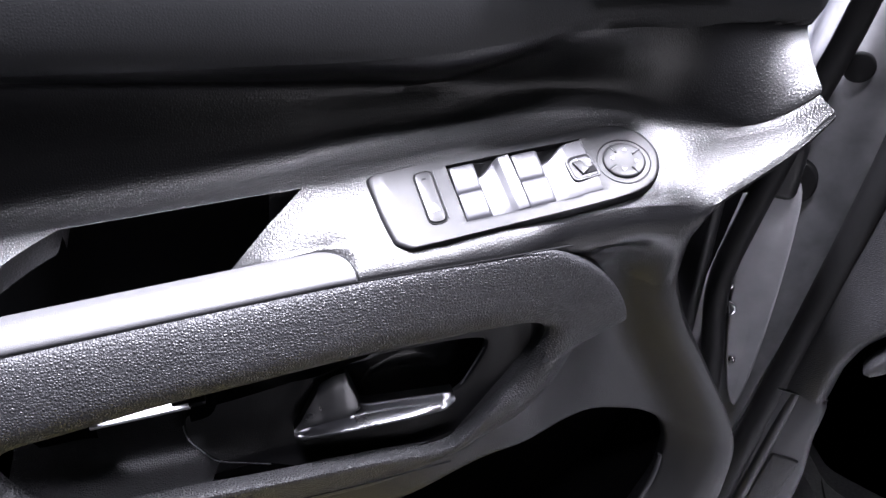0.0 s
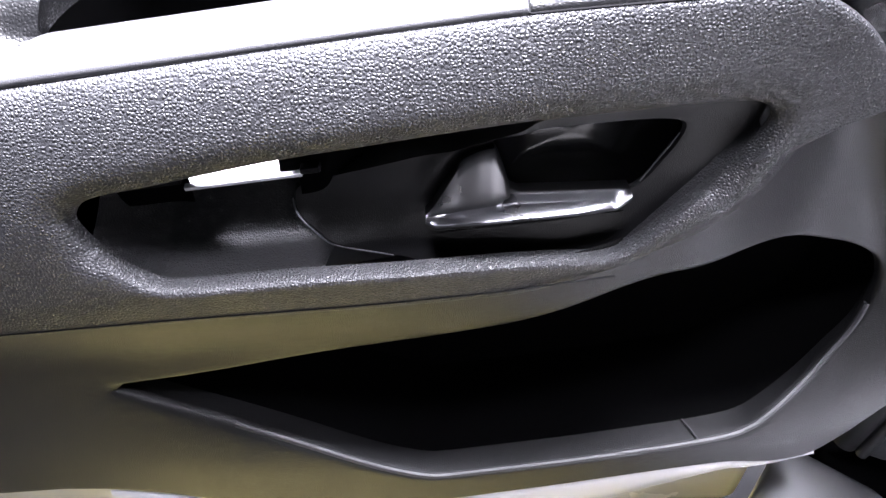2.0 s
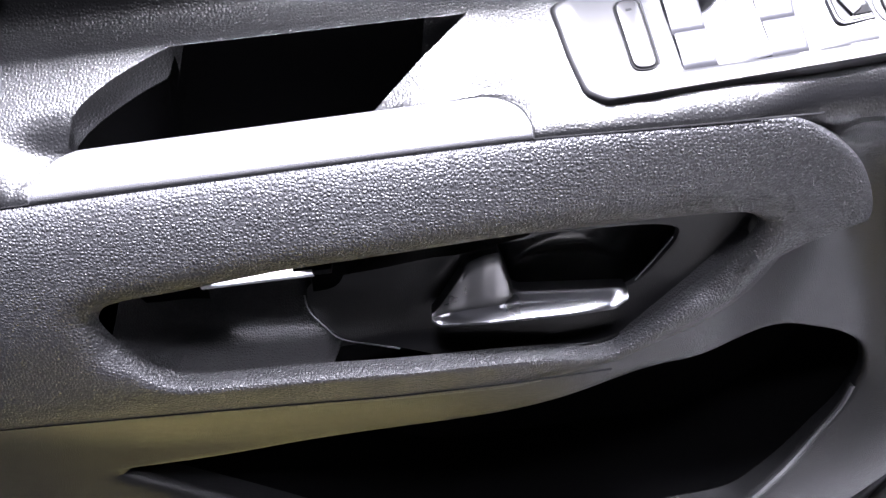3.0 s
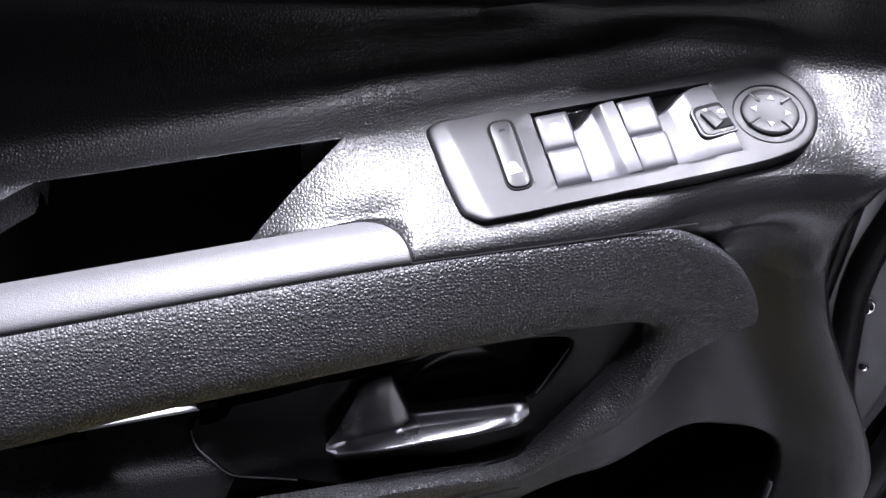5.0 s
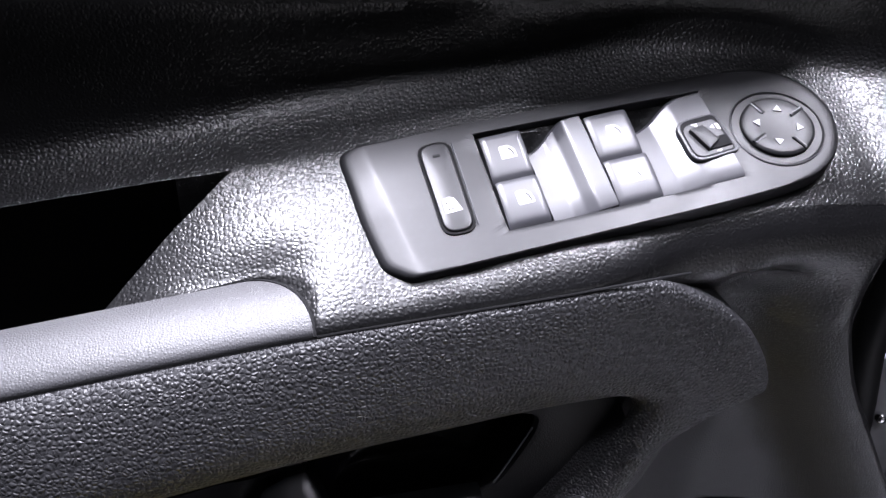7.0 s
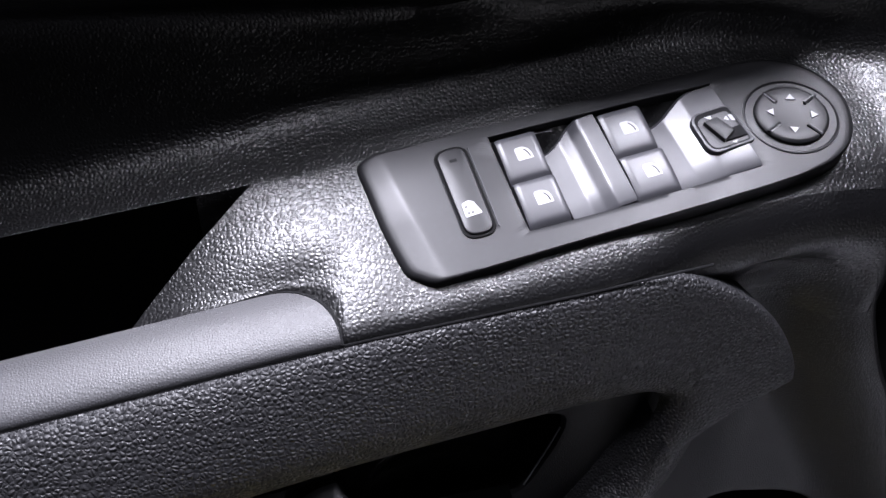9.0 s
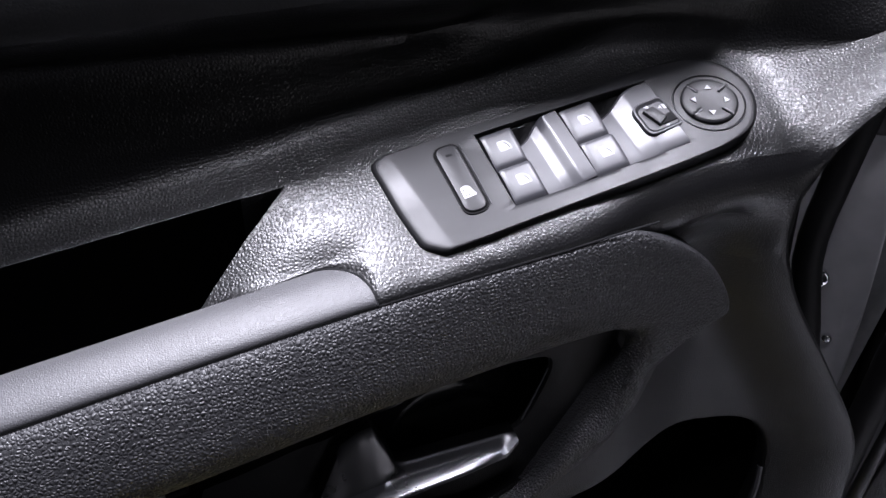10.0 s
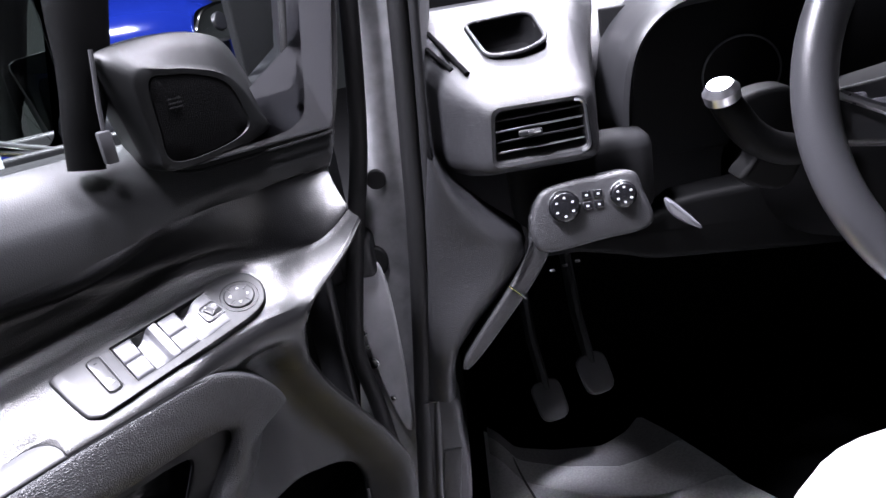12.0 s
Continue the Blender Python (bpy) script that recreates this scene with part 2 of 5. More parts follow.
# ---- hall ----
tagged(part("floor", box((18, 18, 0.2), (0, 0, -0.1)), FLOORM, smooth=False), "grey polished exhibition hall floor", "floor", kind="structure")
tagged(part("ceiling", box((18, 18, 0.2), (0, 0, 6.4)), WALLM, smooth=False), "dark high hall ceiling", "ceiling", kind="structure")
for name, size, at in (("wall_north", (18, 0.2, 6.6), (0, 9, 3.2)), ("wall_south", (18, 0.2, 6.6), (0, -9, 3.2)), ("wall_east", (0.2, 18, 6.6), (9, 0, 3.2)), ("wall_west", (0.2, 18, 6.6), (-9, 0, 3.2))):
    tagged(part(name, box(size, at), WALLM, smooth=False), "dark grey hall wall", "wall", kind="structure")
tagged(part("floor_strip", box((0.86, 0.86, 0.012), (-0.10, 0.12, 0.006), 0.004), YELLOW), "yellow rubber strip on the hall floor", "floor strip")

# ---- front door of the car ----
door = thing("door_1", "open black plastic car door with armrest, switches and map pocket", "car door", kind="structure")

seam_z = keyed([(-0.62, 0.8728), (-0.27, 0.9318), (0.0, 0.9748), (0.13, 0.9888), (0.2, 0.9938), (0.25, 1.001), (0.27, 1.016), (0.295, 1.032), (0.318, 1.048), (0.333, 1.061), (0.345, 1.077), (0.36, 1.093)])
ledge_z = keyed([(-0.62, 0.898), (0.0, 0.9835), (0.2, 1.0125), (0.235, 1.0125), (0.256, 1.010), (0.27, 1.021), (0.295, 1.037), (0.318, 1.053), (0.333, 1.066), (0.345, 1.082), (0.36, 1.098)])
ledge_slope = keyed([(-0.62, 0.58), (0.20, 0.58), (0.26, 0.62), (0.30, 0.42), (0.345, 0.25), (0.36, 0.2)])
ledge_back = keyed([(-0.62, 0.0715), (-0.14, 0.0718), (-0.07, 0.0735), (0.01, 0.0775), (0.15, 0.079), (0.22, 0.066), (0.27, 0.048), (0.30, 0.036), (0.345, 0.018), (0.36, 0.014)])
BIN_FRONT, BIN_BACK, FOLD, FACET, TAIL = 0.0175, 0.0605, -0.016, -0.050, -0.25


def across(y):
    return (min(max(y, BIN_FRONT), BIN_BACK) - BIN_FRONT) / (BIN_BACK - BIN_FRONT)


def shifted(s, y):
    """The station s of the armrest, moved so that both slanting ends of the bin run along stations."""
    f = across(y)
    return float(np.interp(s, (-0.36, TAIL, FACET, FOLD), (-0.36, -0.237 + 0.052 * f**2, -0.094 + 0.067 * f, FOLD))) if -0.36 < s < FOLD else s


def cap_width(x):
    """Depth of the smooth cap on the grab bar, which ends in two rounded tips."""
    t = min(1.0, (0.003 - x) / 0.028, (x + 0.2575) / 0.024)
    return 0.0185 * math.sqrt(max(0.0, 1 - (1 - t) ** 2)) if t > 0 else 0.0


def capped_at(x):
    """1 where the ledge's front has the section of the cap, 0 where it is steeper."""
    return step(-0.285, -0.252, x) * (1 - step(-0.020, 0.014, x))


front_edge = keyed([(0.50, 0.29), (0.60, 0.31), (0.64, 0.338), (0.70, 0.349), (0.762, 0.352), (0.795, 0.338), (0.835, 0.315), (0.878, 0.289), (0.912, 0.268), (0.95, 0.2535), (1.0, 0.2510)])


def carrier_y(x, z):
    """Depth of the lower panel: a lip under the pocket and a valley behind the flared front edge."""
    lip = -0.018 * (1 - step(0.60, 0.72, z)) * step(-0.36, -0.15, x) * (1 - step(0.22, 0.33, x))
    xe = front_edge(z)
    side = 0.040 * step(0.125, 0.235, x) * (1 - step(xe - 0.065, xe - 0.002, x)) * step(0.62, 0.75, z) * (1 - step(0.945, 0.995, z))
    under = (-0.020 * step(0.715, 0.80, z) * (1 - step(-0.10, 0.12, x)) - 0.004 * step(0.73, 0.80, z) * (1 - step(0.05, 0.13, x))) * (1 - step(0.82, 0.86, z))
    return 0.003 + lip + side + under


CAP_SECTION = [(-0.0084, -0.0006), (-0.0088, 0.0004), (-0.0076, 0.0030), (-0.0020, 0.0068), (0.0080, 0.0109), (0.0185, 0.0133)]


def cap_z(x, y):
    return seam_z(x) + float(np.interp(y, [p[0] for p in CAP_SECTION[2:]], [p[1] for p in CAP_SECTION[2:]]))


def rolled(x):
    """1 where the ledge rolls over into the front panel with no edge."""
    return step(0.105, 0.165, x) * (1 - step(0.246, 0.272, x))


def front_row(x):
    """Section of the ledge's front edge under its cap, in depth and height, from below upwards."""
    zs, k2, c, w = seam_z(x), step(0.23, 0.28, x), capped_at(x), rolled(x)
    bare = [(-0.0084 + 0.013 * k2, zs - 0.0008 - 0.005 * k2), (-0.0086 + 0.008 * k2, zs + 0.0006 - 0.002 * k2), (-0.0074 + 0.0065 * k2, zs + 0.0030 - 0.0015 * k2), (-0.0030 + 0.004 * k2, ledge(x, -0.003 + 0.004 * k2) - 0.0004 - 0.001 * k2)]
    full = [(y, zs + z) for y, z in CAP_SECTION[:3]] + [(-0.0020, zs + 0.0066)]
    sharp = [(p[0] * c + q[0] * (1 - c), p[1] * c + q[1] * (1 - c)) for p, q in zip(full, bare)]
    sharp = [(0.004 + (0.006 + 0.010 * k) * k2, zs - 0.001 - 0.004 * k * (1 - k2) - (0.009 + 0.0006 * k) * k2) for k in range(9, 0, -1)] + sharp
    top = ledge(x, 0.0075)
    soft = spline([(carrier_y(x, 0.915) + 0.0035, 0.915), (carrier_y(x, 0.932) + 0.0010, 0.932), (carrier_y(x, 0.948) - 0.0004, 0.948), (carrier_y(x, 0.962) * 0.75 - 0.001, top - 0.038), (-0.0005, top - 0.023), (0.0008, top - 0.012), (0.0042, top - 0.0040), (0.0070, top - 0.0004)], len(sharp))
    return [(p[0] + (q[0] - p[0]) * w, p[1] + (q[1] - p[1]) * w) for p, q in zip(sharp, soft)]


def hollow(s, y):
    """1 inside the bin, 0 on the ledge."""
    side = step(BIN_FRONT, BIN_FRONT + 0.002, y) * (1 - step(BIN_BACK - 0.002, BIN_BACK, y))
    return side * (1 - step(FACET - 0.014, FACET, s) if s > -0.15 else step(TAIL - 0.004, TAIL + 0.008, s))


_fx = np.linspace(0.020, -0.30, 400)
_slope = [0.10 * step(0.0, 1.0, (0.018 - x) / 0.026) + 0.26 * step(0.0, 1.0, (0.000 - x) / 0.070) for x in _fx]
_drop = np.r_[0, np.cumsum(np.array(_slope[1:]) * np.abs(np.diff(_fx)))]


def fold_drop(x):
    """How far the facet beside the bin has fallen past the rounded ridge."""
    return float(np.interp(-x, -_fx, _drop))


def ledge(s, y):
    """Height of the armrest top with its storage bin, at a station and depth."""
    x = shifted(s, y)
    z = ledge_z(x) + ledge_slope(x) * y
    near = step(-0.056, -0.040, x)
    z -= fold_drop(x + 0.35 * y - 0.003) * (1 - step(0.040 + 0.010 * near, 0.0615 + 0.003 * near, y)) * step(-0.20, -0.12, x)
    z -= (0.0005 + 0.0075 * rolled(x)) * step(-0.02, 0.04, x) * max(0.0, (0.026 - y) / 0.026) ** 2
    z += (cap_z(x, y) - z) * capped_at(x) * (1 - step(0.014, 0.028, y))
    w = cap_width(x)
    if w > 0:
        z -= 0.003 * (1 - step(w - 0.0006, w + 0.0006, y))
    v = y - 0.062 * (x - 0.03)
    moat = step(0.022, 0.034, x) * (1 - step(0.226, 0.240, x)) * step(-0.008, 0.000, v) * (1 - step(0.038, 0.048, v))
    under = step(0.060, 0.070, x) * (1 - step(0.205, 0.215, x)) * step(0.004, 0.009, v) * (1 - step(0.046, 0.051, v))
    return z - 0.118 * hollow(s, y) - 0.0012 * moat - 0.016 * under


def nose_y(x):
    return 0.057 + 0.008 * step(0.10, 0.26, x)


BIN_YS = [0.0075, 0.011, 0.0135, 0.0155, 0.0170, 0.0175, 0.0182, 0.0190, 0.0197, 0.022, 0.027, 0.033, 0.039, 0.045, 0.051, 0.055, 0.0583, 0.0590, 0.0598, 0.0606, 0.0622, 0.0655]


def ledge_row(s):
    x, yb = s, ledge_back(s)
    under = min(1.0, cap_width(x) / 0.01)
    row = [(x, y + 0.0022 * under, z - 0.001 * under) for y, z in front_row(x)]
    row += [(shifted(s, y) - 0.03 * hollow(s, y) * (1 - step(TAIL, TAIL + 0.03, s)), y + 0.026 * hollow(s, y) * step(0.040, 0.058, y), ledge(s, y)) for y in (v * min(1.0, (yb - 0.006) / 0.0655) for v in BIN_YS)]
    zb, ny, k = ledge(s, yb), nose_y(x), step(0.06, 0.22, x)
    mix = lambda a, b: (a[0] + (b[0] - a[0]) * k, a[1] + (b[1] - a[1]) * k)  # noqa: E731
    r = 1.0 - 0.75 * step(0.25, 0.31, x)
    rest = [(yb - 0.0045, ledge(s, yb - 0.0045)), (yb, zb + 0.0008), (yb + 0.0065 * r, zb + 0.0060 * r), (yb + 0.0115 * r, zb + 0.0145 * r), (yb + 0.0145 * r, zb + 0.030 * r)]
    rest += [mix((yb + 0.016, 1.080), (ny + 0.001, 1.124)), mix((ny + 0.015, 1.091), (ny + 0.001, 1.130)), mix((ny + 0.003, 1.102), (ny + 0.0005, 1.136)), mix((ny, 1.117), (ny, 1.142)), (ny + 0.002, 1.148), (ny + 0.008, 1.165), (ny + 0.019, 1.184), (ny + 0.034, 1.198), (ny + 0.050, 1.204), (ny + 0.056, 1.190)]
    slant = shifted(s, yb) - x
    return row + [(x + slant * (1 - step(zb + 0.004, 1.10, p[1])) + 0.030 * step(0.27, 0.345, x) * step(1.088, 1.172, p[1]), *p) for p in spline(rest, 52)]


xs = np.r_[np.linspace(-0.62, -0.37, 8), np.linspace(-0.36, -0.275, 12), np.linspace(-0.2725, -0.26, 8), np.linspace(TAIL - 0.004, TAIL + 0.008, 9), np.linspace(-0.236, -0.08, 22), np.linspace(FACET - 0.016, FACET + 0.002, 10), np.linspace(-0.046, 0.006, 32), np.linspace(0.012, 0.345, 72)]
rows = [ledge_row(x) for x in xs]
rows += [[(p[0] + a, p[1] + d, p[2] - e) for p in rows[-1]] for a, d, e in ((0.002, 0.003, 0.002), (0.003, 0.012, 0.004), (0.002, 0.06, 0.004))]
bm = sheet(rows)
bm.verts.ensure_lookup_table()
bm.verts.index_update()
NV = len(rows[0])
depth = {}
for i, x in enumerate(xs):
    scale = min(1.0, (ledge_back(x) - 0.006) / 0.0655)
    for j, y in enumerate(BIN_YS):
        depth[i * NV + 13 + j] = hollow(x, y * scale)
shaded, waist = bm.copy(), bm.copy()
high = 35 + next(j for j, p in enumerate(ledge_row(-0.10)[35:]) if p[2] > 1.098)
sunk = []
for f in bm.faces:
    c = f.calc_center_median()
    rear = -0.193 < c.x < FACET - 0.004 and c.y > 0.056 and 0.86 < c.z < ledge(c.x, ledge_back(c.x)) - 0.022
    sunk.append(rear or max(depth.get(v.index, 0.0) for v in f.verts) > 0.3)
bmesh.ops.delete(shaded, geom=[f for f, k in zip(shaded.faces[:], sunk) if not k], context="FACES")
upper = [min(v.index % NV for v in f.verts) >= high for f in bm.faces]
bmesh.ops.delete(waist, geom=[f for f, k, u in zip(waist.faces[:], sunk, upper) if k or not u], context="FACES")
bmesh.ops.delete(bm, geom=[f for f, k, u in zip(bm.faces[:], sunk, upper) if k or u], context="FACES")
part("waist_trim", waist, WAISTLIT, door, "waist trim in a paler copy of the ledge plastic, for its light")
part("armrest_top", bm, TRIM, door, "grained black plastic armrest ledge and waist trim")
gone = [f for f in shaded.faces if -0.186 < f.calc_center_median().x < -0.118 and f.calc_center_median().y < 0.058 and f.calc_center_median().z < 0.893]
bmesh.ops.delete(shaded, geom=gone, context="FACES")
# Bin walls split off and blackened, their shade put into the colour.
part("bin_shade", shaded, CARPETSHADE, door, "inside of the storage bin, blackened to stand for its shade")
# Pale plate that stands for the light seen through the grab bar opening.
part("slot_light_plate", box((0.071, 0.060, 0.003), (0, 0, 0), 0.0008), PALEPAINT, door, "pale plate that stands for light in the grab bar opening", at=pose(-0.1525, 0.045, 0.8655, 12, -8.5, 0))
# Dark plates added to block lamp light that leaks past the pale plate.
part("bin_light_stop", box((0.075, 0.074, 0.004), (0, 0, 0), 0.001), DARK, door, "unseen dark plate added to block light in the storage bin", at=pose(-0.2245, 0.051, 0.8555, 0, -8.5, 0))
part("bin_light_stop", box((0.012, 0.064, 0.004), (0, 0, 0), 0.001), DARK, door, "unseen dark plate added to block light in the storage bin", at=pose(-0.1112, 0.044, 0.8700, 0, -8.5, 0))
part("bin_light_stop", box((0.035, 0.060, 0.004), (0, 0, 0), 0.001), DARK, door, "unseen dark plate added to block light in the storage bin", at=pose(-0.1000, 0.062, 0.8730, 0, -8.5, 0))
plug = rounded([(-0.05, -0.009), (0.0, -0.009), (0.0, 0.009), (-0.05, 0.009)], 0.0085, 6)
part("trim_plug", slab(plug, 0, 0.004, 0.002), SMOOTHDARK, door, "dark oval plug in the waist trim", at=pose(-0.285, 0.083, 1.020, 70, -8, 0))

# carrier panel with the map pocket
edge_keys = [(-0.62, 0.86), (-0.30, 0.915), (-0.1, 0.95), (0.06, 0.965), (0.16, 0.972), (0.225, 0.982), (0.246, 0.985), (0.2515, 0.970), (0.2535, 0.950), (0.268, 0.912), (0.289, 0.878), (0.315, 0.835), (0.338, 0.795), (0.352, 0.762), (0.352, 0.72), (0.347, 0.672), (0.332, 0.640), (0.314, 0.610), (0.290, 0.590), (0.264, 0.592), (0.216, 0.602), (0.169, 0.5935), (0.123, 0.584), (0.077, 0.574), (0.030, 0.565), (-0.089, 0.542), (-0.162, 0.544), (-0.228, 0.562), (-0.30, 0.562), (-0.42, 0.55), (-0.62, 0.54)]
pocket_keys = [(-0.277, 0.689), (-0.186, 0.704), (-0.062, 0.732), (0.030, 0.754), (0.092, 0.784), (0.128, 0.7950), (0.168, 0.799), (0.222, 0.793), (0.268, 0.785), (0.293, 0.772), (0.302, 0.748), (0.296, 0.705), (0.262, 0.668), (0.214, 0.632), (0.180, 0.6235), (0.077, 0.604), (-0.010, 0.590), (-0.034, 0.587), (-0.066, 0.598), (-0.152, 0.642), (-0.234, 0.672)]
HUB = np.array([0.06, 0.70])


def star(keys, n):
    """The curve through the keys, cut by n rays from the hub."""
    loop = np.array(rounded(keys, [0.42 * min(math.dist(p, keys[k - 1]), math.dist(p, keys[(k + 1) % len(keys)])) for k, p in enumerate(keys)], 9))
    pts = np.concatenate([np.linspace(a, b, 8, endpoint=False) for a, b in zip(loop, np.roll(loop, -1, 0))]) - HUB
    ang, rad = np.mod(np.arctan2(pts[:, 1], pts[:, 0]), 2 * math.pi), np.hypot(*pts.T)
    order = np.argsort(ang)
    a, r = ang[order], rad[order]
    want = np.linspace(0, 2 * math.pi, n, endpoint=False)
    r = np.interp(want, np.r_[a[-1] - 2 * math.pi, a, a[0] + 2 * math.pi], np.r_[r[-1], r, r[0]])
    return [HUB + k * np.array([math.cos(w), math.sin(w)]) for k, w in zip(r, want)]


N = 260
outer, inner = star(edge_keys, N), star(pocket_keys, N)
loops = [[(p[0], 0.055, p[1]) for p in outer], [(p[0] - 0.002, 0.014, p[1]) for p in outer]]
for f, dy in ((0.004, 0.006), (0.012, 0.0025), (0.03, 0.0005), (0.06, 0), (0.1, 0), (0.15, 0), (0.2, 0), (0.27, 0), (0.35, 0), (0.42, 0), (0.5, 0), (0.58, 0), (0.65, 0), (0.72, 0), (0.8, 0), (0.87, 0), (0.93, 0), (0.965, 0.0003), (0.985, 0.0012), (0.997, 0.0028), (1.0, 0.0042), (1.003, 0.0070), (1.002, 0.0095)):
    loops.append([(q[0], carrier_y(*q) + dy, q[1]) for q in (o + (i - o) * f for o, i in zip(outer, inner))])
for s, dy in ((1.004, 0.012), (1.012, 0.024)):
    loops.append([(q[0], carrier_y(*q) * (1 - dy / 0.11) + dy, q[1]) for q in (HUB + (i - HUB) * s for i in inner)])
rim_loop = loops[-1]
lip = [Vector((q[0], q[1] + 0.0002, q[2])) for q in loops[-6]]
bm = rings(loops)
gone = [f for f in bm.faces if f.calc_center_median().x < 0.155 and f.calc_center_median().z > 0.812 + 0.105 * f.calc_center_median().x + 0.022 * step(0.09, 0.13, f.calc_center_median().x)]
bmesh.ops.delete(bm, geom=gone, context="FACES")
part("lower_panel", bm, LOWER, door, "dark grey plastic lower panel with an open map pocket")
loops = [rim_loop]
for s, dy in ((1.012, 0.03), (1.01, 0.05), (0.98, 0.085), (0.93, 0.10), (0.6, 0.105)):
    loops.append([(q[0], carrier_y(*q) * (1 - dy / 0.11) + dy, q[1]) for q in (HUB + (i - HUB) * s for i in inner)])
# Pocket walls coloured near black in place of their shade.
part("pocket_shade", rings(loops, cap_last=True), CARPETSHADE, door, "inside of the map pocket, blackened to stand for its shade")
flange = []
for x in np.linspace(-0.30, 0.292, 70):
    z = float(np.interp(x, [-0.30, -0.162, -0.089, 0.030, 0.077, 0.123, 0.169, 0.216, 0.264, 0.290], [0.562, 0.544, 0.542, 0.565, 0.574, 0.584, 0.5935, 0.602, 0.592, 0.590]))
    y, h = carrier_y(x, z), 0.012 + 0.050 * (1 - step(0.02, 0.29, x))
    flange.append([(x, y + b, z + a * h) for a, b in ((0.10, 0.012), (0.04, 0.006), (-0.02, 0.0025), (-0.15, 0.0012), (-0.5, 0.0032), (-0.9, 0.006), (-1.0, 0.009), (-1.0, 0.030))])
part("lower_flange", sheet(flange), PALEPAINT, door, "white painted lower flange of the door")
# Paler bead stands for the highlight along the pocket's rounded lip.
part("pocket_lip", tube(lip[138:] + lip[:6], 0.0026, 8), SATIN, door, "paler bead that stands for the highlight on the pocket's lip")
part("pocket_rib", tube([(0.1725, 0.0125, 0.6220), (0.1760, 0.0010, 0.6237), (0.1780, -0.0090, 0.6255)], 0.0011, 6), SATIN, door, "short pale rib inside the pocket")

# soft insert with the pull cup
insert_keys = [(-0.62, 0.8718), (-0.45, 0.9018), (-0.269, 0.9313), (-0.1, 0.9598), (0.0, 0.9748), (0.08, 0.9838), (0.131, 0.9876), (0.16, 0.98), (0.187, 0.9625), (0.205, 0.938), (0.21, 0.918), (0.202, 0.898), (0.172, 0.855), (0.125, 0.82), (0.08, 0.803), (0.0076, 0.7941), (-0.102, 0.788), (-0.2094, 0.7803), (-0.3157, 0.7707), (-0.4335, 0.7607), (-0.62, 0.725)]
cup_keys = [(-0.2356, 0.8638), (-0.2246, 0.873), (-0.1894, 0.8813), (-0.1273, 0.896), (-0.0658, 0.9068), (-0.0053, 0.9147), (0.0572, 0.9193), (0.1153, 0.9241), (0.1383, 0.9227), (0.1461, 0.9129), (0.1321, 0.8859), (0.106, 0.856), (0.085, 0.831), (0.0647, 0.8212), (0.0036, 0.8227), (-0.0991, 0.8219), (-0.1838, 0.8144), (-0.2047, 0.8182), (-0.2219, 0.8325), (-0.2343, 0.8528)]


def match(a_keys, b_keys, n):
    """Two loops of n points each, the second following the first by direction from a middle line."""
    a = np.array(spline(a_keys, n, True))
    b = np.array(spline(b_keys, 1200, True))
    lo, hi = b[:, 0].min(), b[:, 0].max()
    cx = np.clip(a[:, 0], lo + 0.035, hi - 0.045)
    core = np.stack([cx, 0.866 + 0.10 * cx], 1)
    found = []
    for p, c in zip(a, core):
        d = (p - c) / np.linalg.norm(p - c)
        rel = b - c
        away = np.abs(rel @ np.array([-d[1], d[0]])) + np.where(rel @ d > 0, 0, 9)
        found.append(b[np.argmin(away)])
    return a, np.array(found)


out_loop, cup_loop = match(insert_keys, cup_keys, 320)


def insert_y(x, z):
    """Depth of the soft insert: a barrel that swells towards its lower edge, most at the rear."""
    d = max(0.0, seam_z(min(x, 0.13)) - z)
    swell = 0.0055 + 0.0165 * (1 - step(-0.10, 0.12, x))
    bulge = (1 - (1 - min(1.0, d / 0.085)) ** 1.7) ** 0.62
    return (-0.0092 - swell * bulge * (1 - 0.45 * step(0.125, 0.185, d))) * (1 - 0.5 * step(0.10, 0.2, x))


roll = [(0.0, 0.0036), (0.008, 0.0022), (0.02, 0.0011), (0.035, 0.0004), (0.07, 0), (0.15, 0), (0.25, 0), (0.35, 0), (0.45, 0), (0.55, 0), (0.64, 0.0), (0.72, 0.0005), (0.80, 0.0016), (0.87, 0.0036), (0.93, 0.0064), (0.955, 0.0082), (0.97, 0.0095), (0.985, 0.0113), (1.0, 0.0135)]
crisp = keyed([(0.0, 0.0), (0.84, 0.0), (0.90, 0.0003), (0.93, 0.0008), (0.955, 0.0018), (0.97, 0.0030), (0.985, 0.0056), (1.0, 0.0135)])
merge = [step(0.0, 0.09, p[0]) * (1 - step(0.900, 0.925, p[1])) for p in out_loop]
loops = [[(p[0], max(0.004, carrier_y(*p) + 0.004), p[1]) for p in out_loop]]
for f, dy in roll:
    row = []
    for o, i, m in zip(out_loop, cup_loop, merge):
        gap = np.linalg.norm(i - o)
        g = 1 - (1 - f) * min(1.0, 0.06 / gap) if f > 0.6 else f * (1 - 0.4 * min(1.0, 0.06 / gap)) / 0.6
        g = f if gap < 0.06 else g
        q = o + (i - o) * g
        low_side = step(0.1, 0.7, (i - o)[1] / gap)
        drop = dy + (crisp(f) - dy) * low_side if f > 0.6 else dy * (1 - m)
        y = insert_y(*q) + drop
        row.append((q[0], y + m * (1 - step(0.0, 0.72, f)) * max(0.0, carrier_y(*q) + 0.003 - 0.0042 * step(0.0, 0.3, f) - y), q[1]))
    loops.append(row)
low = np.array(insert_keys[12:][::-1])
